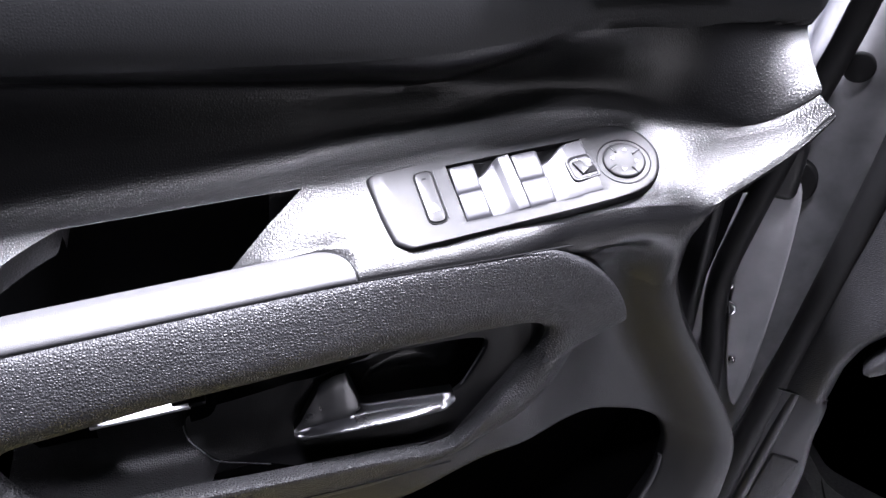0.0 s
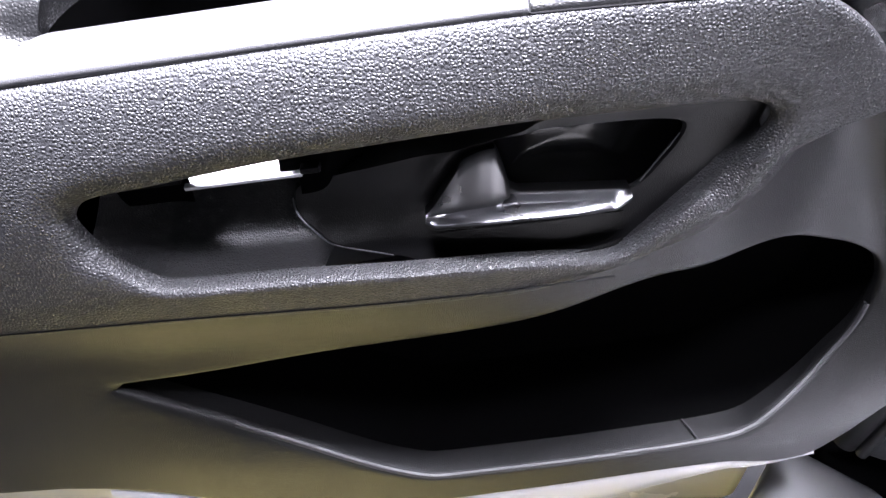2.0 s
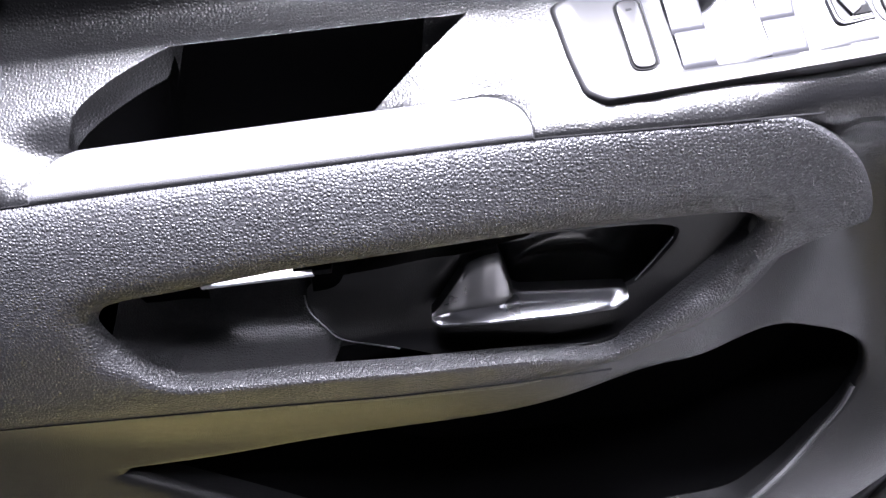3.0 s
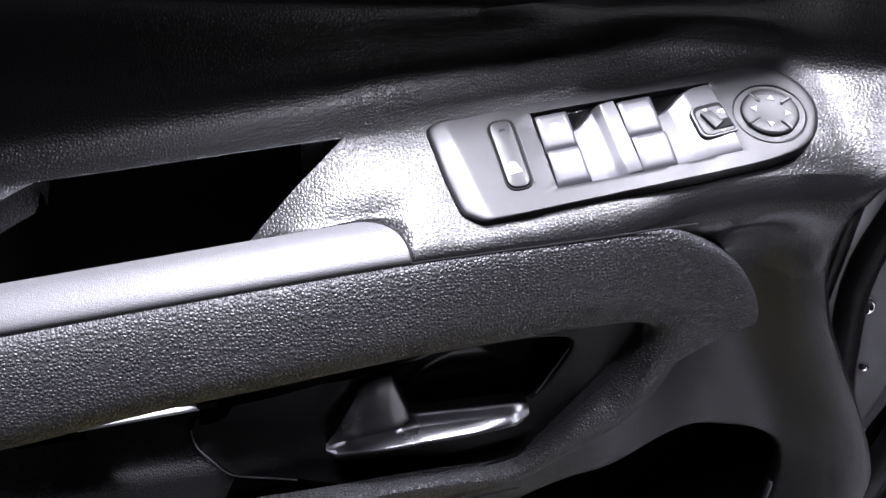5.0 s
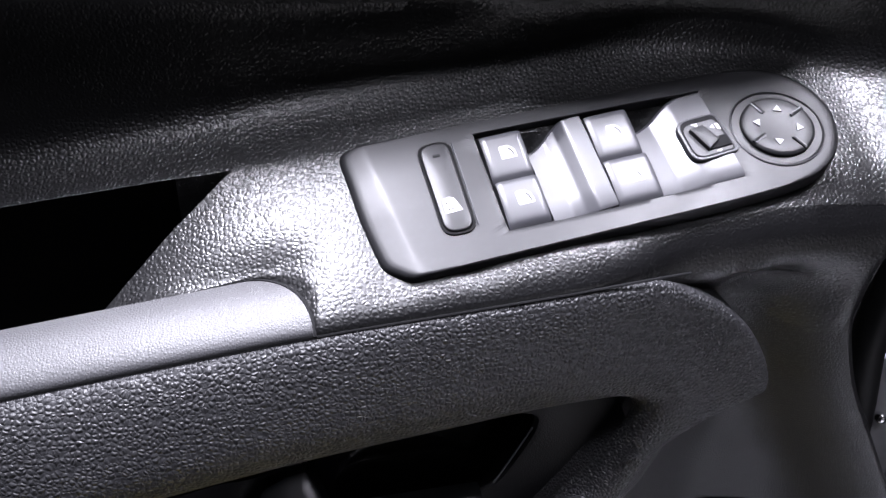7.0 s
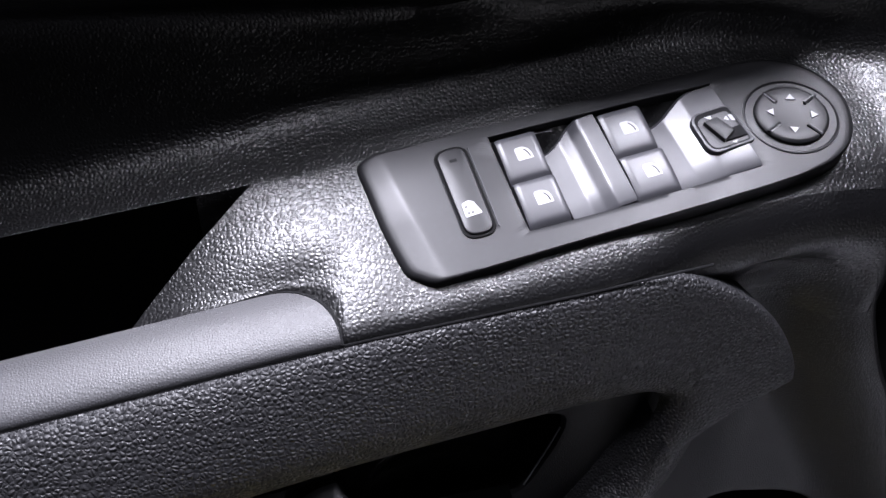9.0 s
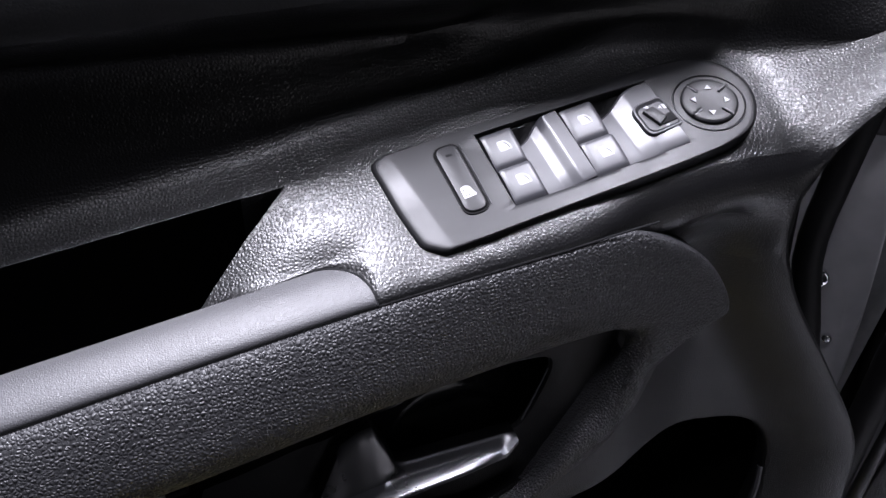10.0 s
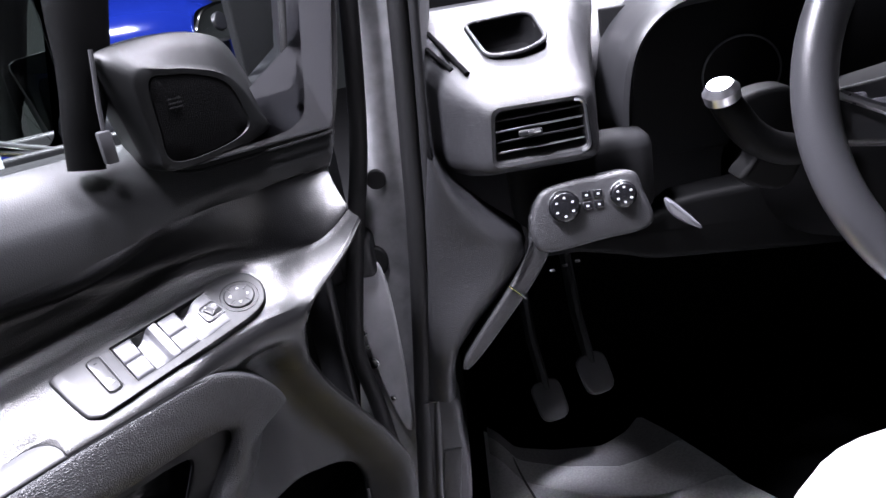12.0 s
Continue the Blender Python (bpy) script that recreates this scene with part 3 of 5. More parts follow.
joint = [(x, insert_y(x, z) - 0.0001, z) for x, z in ((x, float(np.interp(x, low[:, 0], low[:, 1])) + 0.0055) for x in np.linspace(-0.55, 0.075, 50))]
part("insert_joint", tube(joint, 0.0007, 6), DARK, door, "thin dark joint under the armrest insert")
part("armrest_insert", rings(loops), LEATHER, door, "pebble-grained soft black armrest insert")

# pull cup: a shelf that rises into the back wall of the recess, open into the bin in its middle
cup_line = np.array(spline(cup_keys, 1200, True))


def cup_bounds(x):
    near = np.abs(cup_line[:, 0] - x) < 0.0025
    return cup_line[near][:, 1].min(), cup_line[near][:, 1].max()


SLOT = (-0.186, -0.116)
rows = []
for x in np.r_[np.linspace(-0.2340, -0.19, 24), np.linspace(SLOT[0], SLOT[1], 12), np.linspace(-0.11, 0.1455, 50)]:
    lo, hi = cup_bounds(x)
    h = hi - lo
    y0, far = insert_y(x, lo) + 0.0142, 0.024 * (1 - step(-0.228, -0.16, x)) * step(-0.2345, -0.218, x)
    end = 1 - step(0.085, 0.125, x)
    slot = step(SLOT[0] - 0.003, SLOT[0] + 0.001, x) * (1 - step(SLOT[1] - 0.001, SLOT[1] + 0.003, x))
    top = min(h, 0.8485 + 0.12 * (x + 0.15) - lo) * slot + h * (1 - slot)
    far += 0.016 * step(0.085, 0.12, x)
    sec = [(y0 - 0.004, -0.0055), (y0 + 0.002, -0.0050), (y0 + 0.014 * end + 0.002, 0.0005), (y0 + 0.021 * end + 0.003, 0.0050), (y0 + 0.0245 * end + 0.004, 0.0085), (y0 + 0.027 * end + 0.005, 0.016), (0.030, 0.55 * h), (0.034, 0.8 * h), (0.036, h)]
    line = spline([(y + far * min(1.0, z / (0.4 * h)), min(z, top)) for y, z in sec], 30)
    line = [(y + 0.032 * step(-0.114, -0.106, x) * (1 - step(0.112, 0.128, x)) * max(step(-0.108, -0.098, x) * (1 - step(0.07, 0.09, x)), step(0.011, 0.018, z)), z) for y, z in line]
    rows.append([(x, y, lo + z) for y, z in line])
# Black sheets added to stand for the shade around the pull cup.
part("cup_shade", box((0.004, 0.10, 0.14), (-0.258, 0.045, 0.845)), CARPETSHADE, door, "added black sheet, stands for shade beside the pull cup")
part("cup_shade", box((0.50, 0.004, 0.17), (-0.075, 0.082, 0.870)), CARPETSHADE, door, "added black sheet, stands for shade behind the pull cup")
part("pull_cup", sheet(rows), CUPM, door, "dark grained recess behind the grab bar")

# release lever in its housing
shell = spline([(-0.118, 0.854), (-0.1235, 0.8475), (-0.1203, 0.837), (-0.1095, 0.8285), (-0.0975, 0.8215), (-0.065, 0.8120), (-0.03, 0.805), (0.02, 0.803), (0.06, 0.807), (0.088, 0.824), (0.111, 0.853), (0.136, 0.885), (0.149, 0.910), (0.143, 0.922), (0.115, 0.924), (0.06, 0.914), (0.01, 0.897), (-0.021, 0.8865), (-0.057, 0.877), (-0.087, 0.866)], 180, True)
well = spline([(-0.004, 0.892), (0.03, 0.897), (0.066, 0.9005), (0.098, 0.9035), (0.104, 0.8975), (0.095, 0.878), (0.083, 0.860), (0.065, 0.8555), (0.03, 0.8535), (0.006, 0.855), (-0.001, 0.865), (-0.003, 0.88)], 150, True)


def aligned(a, b, mid):
    """Loop b started and turned to follow loop a as seen from mid."""
    want = np.unwrap([math.atan2(p[1] - mid[1], p[0] - mid[0]) for p in a])
    dense = np.array(spline(b, 900, True))
    ang = np.arctan2(dense[:, 1] - mid[1], dense[:, 0] - mid[0])
    return [dense[np.argmin(np.abs(np.angle(np.exp(1j * (ang - w)))))] for w in want]


RIDGE = np.array([(0.010, 0.897), (-0.010, 0.893), (-0.028, 0.885), (-0.0375, 0.872), (-0.046, 0.856), (-0.060, 0.832)])
RIDGE = np.array(spline(RIDGE, 60))
plate_low = keyed([(0.795, -0.002), (0.815, 0.0065), (0.84, 0.0110), (0.87, 0.0120), (0.91, 0.0175), (0.93, 0.018)])
plate_rear = keyed([(0.795, -0.004), (0.822, 0.000), (0.833, 0.0105), (0.85, 0.021), (0.88, 0.0255), (0.93, 0.028)])


def plate_y(x, z):
    """Depth of the housing's plate: it leans out below and falls back to the rear, with a soft ridge round the lever."""
    r = step(-0.125, -0.05, x)
    near = np.hypot(RIDGE[:, 0] - x, RIDGE[:, 1] - z)
    swell = 0.0045 * math.exp(-(near.min() / 0.0075) ** 2) * (1 - 0.8 * near.argmin() / 60)
    return plate_rear(z) + (plate_low(z) - plate_rear(z)) * r - 0.005 * step(0.07, 0.12, x) - swell


well = aligned(shell, well, (0.05, 0.872))
loops = [[(p[0], 0.036, p[1]) for p in shell], [(p[0], plate_y(*p) + 0.0015, p[1]) for p in shell]]
for f in np.linspace(0.01, 1.0, 26):
    loops.append([(q[0], plate_y(*q) + 0.0026 * step(0.95, 1.0, f), q[1]) for q in (a + (b - a) * f for a, b in zip(shell, well))])
rear = [p for p in shell if p[0] < -0.062 and p[1] < 0.8485]
# Pale line in place of the housing edge catching light.
part("housing_edge", tube([(p[0] - 0.0004, plate_y(*p) - 0.0001, p[1] - 0.0002) for p in rear], 0.0005, 6), GREYRING, door, "thin pale line that stands for the lit edge of the lever housing")
part("lever_housing", rings(loops), HOUSING, door, "smooth dark lever housing in the pull cup")
part("dish_edge", tube([(x, plate_y(x, z) + 0.0008, z) for x, z in ((0.1030, 0.8960), (0.0985, 0.8870), (0.0918, 0.8745), (0.0860, 0.8630))], 0.0005, 6), GREYRING, door, "thin pale edge of the dish")
part("housing_step", tube([(x, plate_y(x, z), z) for x, z in spline([(-0.036, 0.826), (0.0, 0.8305), (0.04, 0.835), (0.080, 0.841)], 24)], 0.0007, 6), CUPM, door, "low moulded step under the release lever")
loops = []
for s, y in ((1.0, 0.0145), (0.97, 0.020), (0.90, 0.028), (0.78, 0.036), (0.6, 0.042), (0.4, 0.0455), (0.2, 0.047)):
    loops.append([(q[0], y + 0.004 * step(0.87, 0.9, q[1]), q[1]) for q in ((np.array((0.05, 0.877)) + (p - np.array((0.05, 0.877))) * s) for p in well)])
part("lever_dish", rings(loops, cap_last=True), GLOSS, door, "gloss black dish behind the release lever")
# the lever: a broad thumb blade that narrows to a bar, with a flat lower lip
LX = [-0.0440, -0.0386, -0.0235, -0.0132, -0.0043, 0.0013, 0.0057, 0.0105, 0.0432, 0.0700, 0.0785]
LIP = ([-0.0100, -0.0130, -0.0155, -0.0160, -0.0160, -0.0160, -0.0155, -0.0150, -0.0110, -0.0060, -0.0030], [0.8490, 0.8478, 0.8514, 0.8527, 0.8535, 0.8541, 0.8542, 0.8543, 0.8547, 0.8551, 0.8605])
CREASE = ([-0.0080, -0.0060, -0.0040, -0.0040, -0.0040, -0.0040, -0.0040, -0.0040, -0.0020, -0.0010, 0.0000], [0.8500, 0.8500, 0.8530, 0.8550, 0.8567, 0.8572, 0.8573, 0.8575, 0.8577, 0.8582, 0.8625])
CREST = ([-0.0060, -0.0030, 0.0030, 0.0040, 0.0050, 0.0040, 0.0020, 0.0010, 0.0030, 0.0040, 0.0040], [0.8510, 0.8560, 0.8834, 0.8885, 0.8897, 0.8774, 0.8650, 0.8630, 0.8625, 0.8628, 0.8630])
rows = []
for x in np.linspace(LX[0], LX[-1], 70):
    (ly, lz), (cy, cz), (ty, tz) = [[float(np.interp(x, LX, c)) for c in line] for line in (LIP, CREASE, CREST)]
    sec = [(cy + 0.012, lz - 0.0020), (ly + 0.002, lz - 0.0022), (ly, lz - 0.0012), (ly + 0.0006, lz - 0.0001)]
    sec += [(ly + (cy - ly) * f, lz + (cz - lz) * f) for f in (0.15, 0.6, 0.93)]
    sec += [(cy + (ty - cy) * f, cz + (tz - cz) * f) for f in (0.06, 0.3, 0.7, 0.93)]
    sec += [(ty + 0.0012, tz), (ty + 0.010, tz - 0.0010)]
    rows.append([(x, y, z) for y, z in sec])
bm = sheet(rows, closed_v=True)
for ring in (rows[0], rows[-1]):
    bm.faces.new([bm.verts.new(q) for q in ring])
bmesh.ops.remove_doubles(bm, verts=bm.verts, dist=1e-6)
part("release_lever", bm, LEVER, door, "satin chrome door release lever")

# smooth cap strip on the grab bar, flush with the ledge at its rounded tip
def cap_section(x):
    zs = seam_z(x)
    line = spline([(y - 0.0003, zs + z + 0.0004) for y, z in CAP_SECTION], 60)
    share = max(0.03, cap_width(x) / 0.0185) * 59
    picked = [np.array([np.interp(k, range(60), [q[j] for q in line]) for j in (0, 1)]) for k in np.linspace(0, share, 24)]
    end = picked[-1]
    return [(x, *q) for q in picked] + [(x, end[0] + 0.0009, end[1] - 0.0008), (x, end[0] + 0.0011, end[1] - 0.004)]


rows = [cap_section(x) for x in np.r_[np.linspace(-0.2572, -0.236, 14), np.linspace(-0.230, -0.04, 36), np.linspace(-0.036, -0.006, 16), np.linspace(-0.0045, 0.0029, 16)]]
part("grab_bar_cap", sheet(rows), SATIN, door, "smooth satin grey cap strip on the grab bar")
tip = [Vector(r[-2]) for r in rows[50:]] + [Vector(rows[-1][2])]
part("cap_gap", tube([(p.x + 0.0004, p.y + 0.0002, p.z + 0.0001) for p in tip[::2]], 0.0010, 6), DARK, door, "thin dark gap round the cap's tip")

part("seam_gap", tube([(x, -0.0086 * (1 - 0.5 * step(0.10, 0.2, x)), seam_z(x) - 0.0001) for x in np.linspace(-0.60, 0.155, 60)], 0.0006, 6), DARK, door, "thin dark joint between ledge and insert")

# window frame, glass, outer skin
part("outer_skin", box((0.96, 0.012, 0.86), (-0.13, 0.175, 0.78), 0.004), BODY, door, "painted outer sheet of the door")
part("inner_sheet", box((0.90, 0.11, 0.14), (-0.155, 0.105, 0.49), 0.02), PALEPAINT, door, "pale painted lower edge of the door shell")
part("hinge_side", box((0.012, 0.07, 0.60), (0.343, 0.135, 0.79), 0.004), BODY, door, "painted hinge side of the door shell")
part("front_filler", box((0.030, 0.07, 0.26), (0.362, 0.135, 1.10), 0.008), DARK, door, "black cover at the front edge of the door")
# Black sheet added to close the view through the dark hinge gap.
part("gap_cover", box((0.10, 0.02, 1.10), (0.395, 0.20, 1.02), 0.004), DARK, door, "added black sheet that stands for the dark of the hinge gap")

# ---- switch panel ----
_n = Vector((-0.15, -0.58, 1)).normalized()
_u = Vector((1, 0.045, 0.15 + 0.58 * 0.045)).normalized()
PAN = Matrix.Translation((0.031, 0.0262, 0.988 + 0.15 * 0.031 + 0.58 * 0.0262)) @ Matrix((_u, _n.cross(_u), _n)).transposed().to_4x4()
panel = new("switch_panel")
panel.parent, panel.matrix_basis = door, PAN
panel["label"] = "matt black window and mirror switch panel"


def mm(points):
    return [(a / 1000, b / 1000) for a, b in points]


rim = np.array(spline(mm([(-10.6, 30.5), (-9.8, 22), (-7.9, 0), (-5.0, -18), (-3.2, -23.5), (0.5, -27), (5, -30.4), (12, -31.6), (50, -31.6), (110, -31.6), (150, -31.3), (172, -30), (186, -26.5), (197, -18), (203.5, -4), (203.5, 9), (198, 21), (187, 29.8), (172, 33.2), (150, 35), (100, 35.6), (50, 35.8), (10, 36.6), (-4, 36.8), (-9.5, 35.0)]), 240, True))
wellc = [(48.6, 29.2), (80, 28.4), (120, 27.2), (152, 25.8), (151, -21.6), (117, -21.9), (80, -21.6), (49, -20.8)]
well_loop = np.array(rounded(mm(wellc), 0.0018, 5))
mid = np.array((0.1, 0.003))
hole = np.array([well_loop[0]] * len(rim))
dense = np.concatenate([np.linspace(a, b, 40, endpoint=False) for a, b in zip(well_loop, np.roll(well_loop, -1, 0))])
ang = np.arctan2(dense[:, 1] - mid[1], dense[:, 0] - mid[0])
hole = np.array([dense[np.argmin(np.abs(np.angle(np.exp(1j * (ang - math.atan2(p[1] - mid[1], p[0] - mid[0]))))))] for p in rim])
corner = np.array(mm(wellc))
for c in corner:
    hole[np.argmin(np.hypot(*(hole - c).T))] = c


def crown(x, y):
    """The bezel's face: level, falling off in a soft chamfer towards its rear end."""
    u = 0.0095 - 0.15 * (y + 0.024) - x
    return -0.18 * (math.sqrt(u * u + 0.0000004) + u) / 2 - 0.0006 * abs(y) / 0.03


loops = []
for f, z in ((0.0, -0.0170), (0.0, -0.0030), (0.012, -0.0012), (0.03, -0.0003), (0.06, 0.0), (0.10, 0.0), (0.15, 0.0), (0.19, 0), (0.215, 0), (0.235, 0), (0.25, 0), (0.265, 0), (0.285, 0), (0.32, 0), (0.4, 0), (0.5, 0), (0.75, 0), (0.95, 0), (0.99, -0.0003), (1.0, -0.001), (1.0, -0.012)):
    loops.append([(q[0], q[1], z + crown(*q)) for q in (a + (b - a) * f for a, b in zip(rim, hole))])
part("bezel", rings(loops), BEZEL, panel, "matt black plastic bezel")
part("well", slab([tuple(p) for p in well_loop], -0.0135, -0.0115), DARK, panel)


def saddle(x0, x1, shape, y0, y1, name, mat):
    """A wavy bridge between the switches: heights by keys across x."""
    f = keyed(shape)
    rows = []
    for x in np.linspace(x0, x1, 40):
        z = f(x)
        top = y1 - 0.0105 * (1 - step(x0, x0 + 0.75 * (x1 - x0), x))
        rows.append([(x, y, h) for y, h in ((y0, -0.012), (y0, z - 0.0008), (y0 + 0.0015, z), (y0 + 0.012, z), ((y0 + top) / 2, z), (top - 0.010, z), (top - 0.002, z - 0.0004), (top, z - 0.0025), (top + 0.0005, -0.012))])
    return part(name, sheet(rows), mat, panel, "satin grey wavy bridge between the switches")


saddle(0.0695, 0.0955, [(0.0695, -0.0056), (0.073, -0.0053), (0.078, -0.0048), (0.083, -0.0030), (0.088, -0.0004), (0.092, 0.0001), (0.0955, 0.0005)], -0.0212, 0.0282, "bridge", KEY)
saddle(0.1172, 0.1515, [(0.1172, -0.0056), (0.121, -0.0052), (0.126, -0.0047), (0.131, -0.0028), (0.136, -0.0010), (0.142, -0.0004), (0.1515, 0.0003)], -0.0215, 0.0265, "bridge", KEY)


WINDOW_ICON = rounded(mm([(-3.4, -3.0), (-3.6, 2.6), (-2.9, 3.4), (0.2, 3.4), (2.2, 2.2), (3.2, 0.2), (3.5, -3.0)]), 0.0004, 3)


def rocker(x0, x1, y0, y1):
    """One window switch: a rocker face that dips towards its hinge line, with a printed window mark."""
    rows = []
    for x in np.linspace(x0, x1, 14):
        e = 0.0007 * (1 - min(1, min(x - x0, x1 - x) / 0.0016)) ** 2
        row = [(x, y0, -0.012)]
        for s in np.linspace(0, 1, 16):
            y = y0 + (y1 - y0) * s
            z = 0.0002 - 0.0028 * (1 - s) ** 2.2 - 0.0006 * (s > 0.99) - e
            row.append((x, y, z - (0.0016 * max(0, 1 - s / 0.08))))
        rows.append(row + [(x, y1 + 0.0002, -0.012)])
    bm = sheet(rows)
    for ring in (rows[0], rows[-1]):
        bm.faces.new([bm.verts.new(q) for q in ring])
    bmesh.ops.remove_doubles(bm, verts=bm.verts, dist=1e-6)
    key_mesh = part("rocker", bm, KEY, panel, "satin grey window rocker switch")
    cx, cy = (x0 + x1) / 2 + 0.001, y0 + 0.55 * (y1 - y0)
    def face_z(y):
        return 0.0002 - 0.0028 * (1 - (y - y0) / (y1 - y0)) ** 2.2

    bm = bmesh.new()
    bm.faces.new([bm.verts.new((cx + a, cy + b, face_z(cy + b) + 0.00018)) for a, b in WINDOW_ICON])
    part("window_mark", bm, MARK, key_mesh, "pale printed window symbol", smooth=False)
    slit = mm([(0.2, 2.0), (1.3, 1.0), (2.0, -0.6), (2.2, -2.2)])
    part("mark_slit", tube([(cx + a, cy + b, face_z(cy + b) + 0.00012) for a, b in spline(slit, 10)], 0.00028, 5), BEZEL, key_mesh)
    return key_mesh


rocker(0.0500, 0.0682, 0.0034, 0.0262)
rocker(0.0500, 0.0680, -0.0196, 0.0022)
rocker(0.0972, 0.1165, 0.0018, 0.0250)
rocker(0.0970, 0.1163, -0.0212, 0.0006)

lock = rounded(mm([(23.4, 27.2), (36.4, 27.6), (36.2, -17.0), (24.0, -16.4)]), [0.0055] * 4, 7)
part("lock_groove", slab(rounded(mm([(22.4, 28.3), (37.4, 28.7), (37.2, -18.1), (23.0, -17.5)]), [0.006] * 4, 7), -0.002, 0.0003), POST, panel)
lock_key = part("lock_button", slab(lock, -0.001, 0.0012, 0.0008), BEZEL, panel, "long matt black child lock button")
part("lamp_mark", slab(rounded(mm([(28.4, 21.6), (31.6, 21.6), (31.6, 20.2), (28.4, 20.2)]), 0.0002, 2), 0.0011, 0.00135), DARK, lock_key)
part("lock_mark", slab(rounded(mm([(26.4, -8.0), (26.6, -1.2), (29.4, -0.2), (31.6, -1.4), (33.6, -7.6)]), 0.0006, 3), 0.0011, 0.00135), MARK, lock_key, "pale printed window lock symbol", smooth=False)
for u, v in ((28.0, -3.2), (28.2, -6.4), (29.8, -6.4)):
    part("mark_dot", slab(rounded(mm([(u - 0.6, v - 0.4), (u - 0.6, v + 0.5), (u + 0.5, v + 0.5), (u + 0.5, v - 0.4)]), 0.0002, 2), 0.0012, 0.00142), BEZEL, lock_key, smooth=False)
part("lock_glint", tube([(x / 1000, y / 1000, 0.0008) for x, y in ((38.0, 26.0), (38.0, 5.0), (37.8, -15.5))], 0.00035, 5), KEY, panel)

# mirror folding switch in its sunk frame
fold_frame = rounded(mm([(133.0, 11.2), (152.6, 12.0), (154.6, -9.6), (133.4, -11.0)]), [0.006, 0.003, 0.002, 0.006], 6)
part("fold_frame", slab(fold_frame, -0.003, 0.0010, 0.0006), KEY, panel)
part("fold_gap", slab(rounded(mm([(134.2, 10.2), (151.6, 11.0), (153.2, -8.6), (134.6, -9.8)]), [0.0055, 0.0026, 0.0016, 0.0055], 6), -0.002, 0.00115), DARK, panel)
part("fold_recess", slab(rounded(mm([(135.0, 7.8), (150.4, 8.6), (152.4, -8.0), (135.2, -9.2)]), [0.0045, 0.002, 0.0014, 0.005], 6), -0.002, 0.0013), SATIN, panel)
fold = part("fold_switch", slab(rounded(mm([(137.0, 4.6), (143.6, 5.6), (147.4, -3.4), (141.2, -7.2)]), 0.0006, 3), 0.001, 0.0034, 0.0005), BEZEL, panel, "black mirror folding slide switch")
# Dark plate that stands for the shadow right of the slide switch.
part("fold_shade", slab(rounded(mm([(143.6, -1.4), (151.8, -0.6), (152.6, -6.4), (142.0, -6.8)]), 0.0008, 3), 0.001, 0.0021, 0.0004), DARK, fold)
for pts in ([(139.6, 7.8), (142.0, 5.9), (142.4, 7.9)], [(147.0, 4.6), (148.8, 3.4), (148.8, 5.8)], [(144.6, -7.6), (147.2, -7.4), (146.0, -8.6)], [(149.6, 6.0), (151.2, 5.8), (151.4, 2.6), (149.9, 2.8)]):
    part("arrow_mark", slab(mm(pts), 0.0012, 0.0015), MARK, panel, smooth=False)

# round mirror joystick, sunk in a bevelled ring
kx, ky, kr = 0.1757, -0.0022, 0.0156


def turned(profile, n=48):
    return [[(kx + r * math.cos(a), ky + r * math.sin(a), z) for a in np.linspace(0, 2 * math.pi, n, endpoint=False)] for r, z in profile]


part("knob_ring", rings(turned(((0.0204, -0.0006), (0.0202, 0.0002), (0.0196, 0.0003), (0.0172, -0.0018), (0.0170, -0.006)))), BEZEL, panel)
part("knob_gap", slab(oval(kx, ky, 0.0172, 0.0172, 48), -0.006, -0.0025), DARK, panel)
knob = part("mirror_knob", rings(turned(((kr, -0.005), (kr, 0.0010), (kr - 0.0006, 0.0016), (kr - 0.0016, 0.0019), (0.009, 0.0014), (0.003, 0.0012))), cap_last=True), BEZEL, panel, "round black mirror adjusting knob")
for k in range(4):
    a = radians(66 + 90 * k)
    c, s_ = math.cos(a), math.sin(a)
    tip = [(kx + c * r - s_ * w, ky + s_ * r + c * w) for r, w in ((0.0108, 0.0), (0.0078, 0.0019), (0.0078, -0.0019))]
    part("arrow_mark", slab(tip, 0.0012, 0.0020), MARK, knob, smooth=False)
    b = a + radians(45)
    c, s_ = math.cos(b), math.sin(b)
    groove = [(kx + c * r - s_ * w, ky + s_ * r + c * w) for r, w in ((0.0154, 0.0005), (0.0082, 0.0005), (0.0082, -0.0005), (0.0154, -0.0005))]
    part("groove", slab(groove, 0.0010, 0.0022), DARK, knob, smooth=False)
    groove = [(kx + c * r - s_ * w, ky + s_ * r + c * w) for r, w in ((0.0150, 0.0011), (0.0086, 0.0011), (0.0086, 0.0006), (0.0150, 0.0006))]
    part("groove_edge", slab(groove, 0.0010, 0.0021), KEY, knob, smooth=False)

# ---- upper door: window frame, glass, mirror and speaker corner ----
post = [(0.112, 0.070, 1.195), (0.118, 0.071, 1.225), (0.137, 0.074, 1.28), (0.150, 0.080, 1.34), (0.172, 0.09, 1.42), (0.20, 0.105, 1.54)]
part("window_post", tube(spline(post, 12), [0.017, 0.018, 0.021, 0.024, 0.027, 0.029, 0.032, 0.034, 0.036, 0.038, 0.039, 0.040], 16, 0.7), POST, door, "black post between the door windows")
part("post_strip", tube([(0.129, 0.050, 1.208), (0.134, 0.051, 1.25), (0.1425, 0.053, 1.298)], 0.0022, 8), KICK, door, "thin grey strip on the window post")
part("post_foot", box((0.012, 0.010, 0.030), (0.130, 0.050, 1.213), 0.002, segments=2), KICK, door, "grey foot of the window post strip")
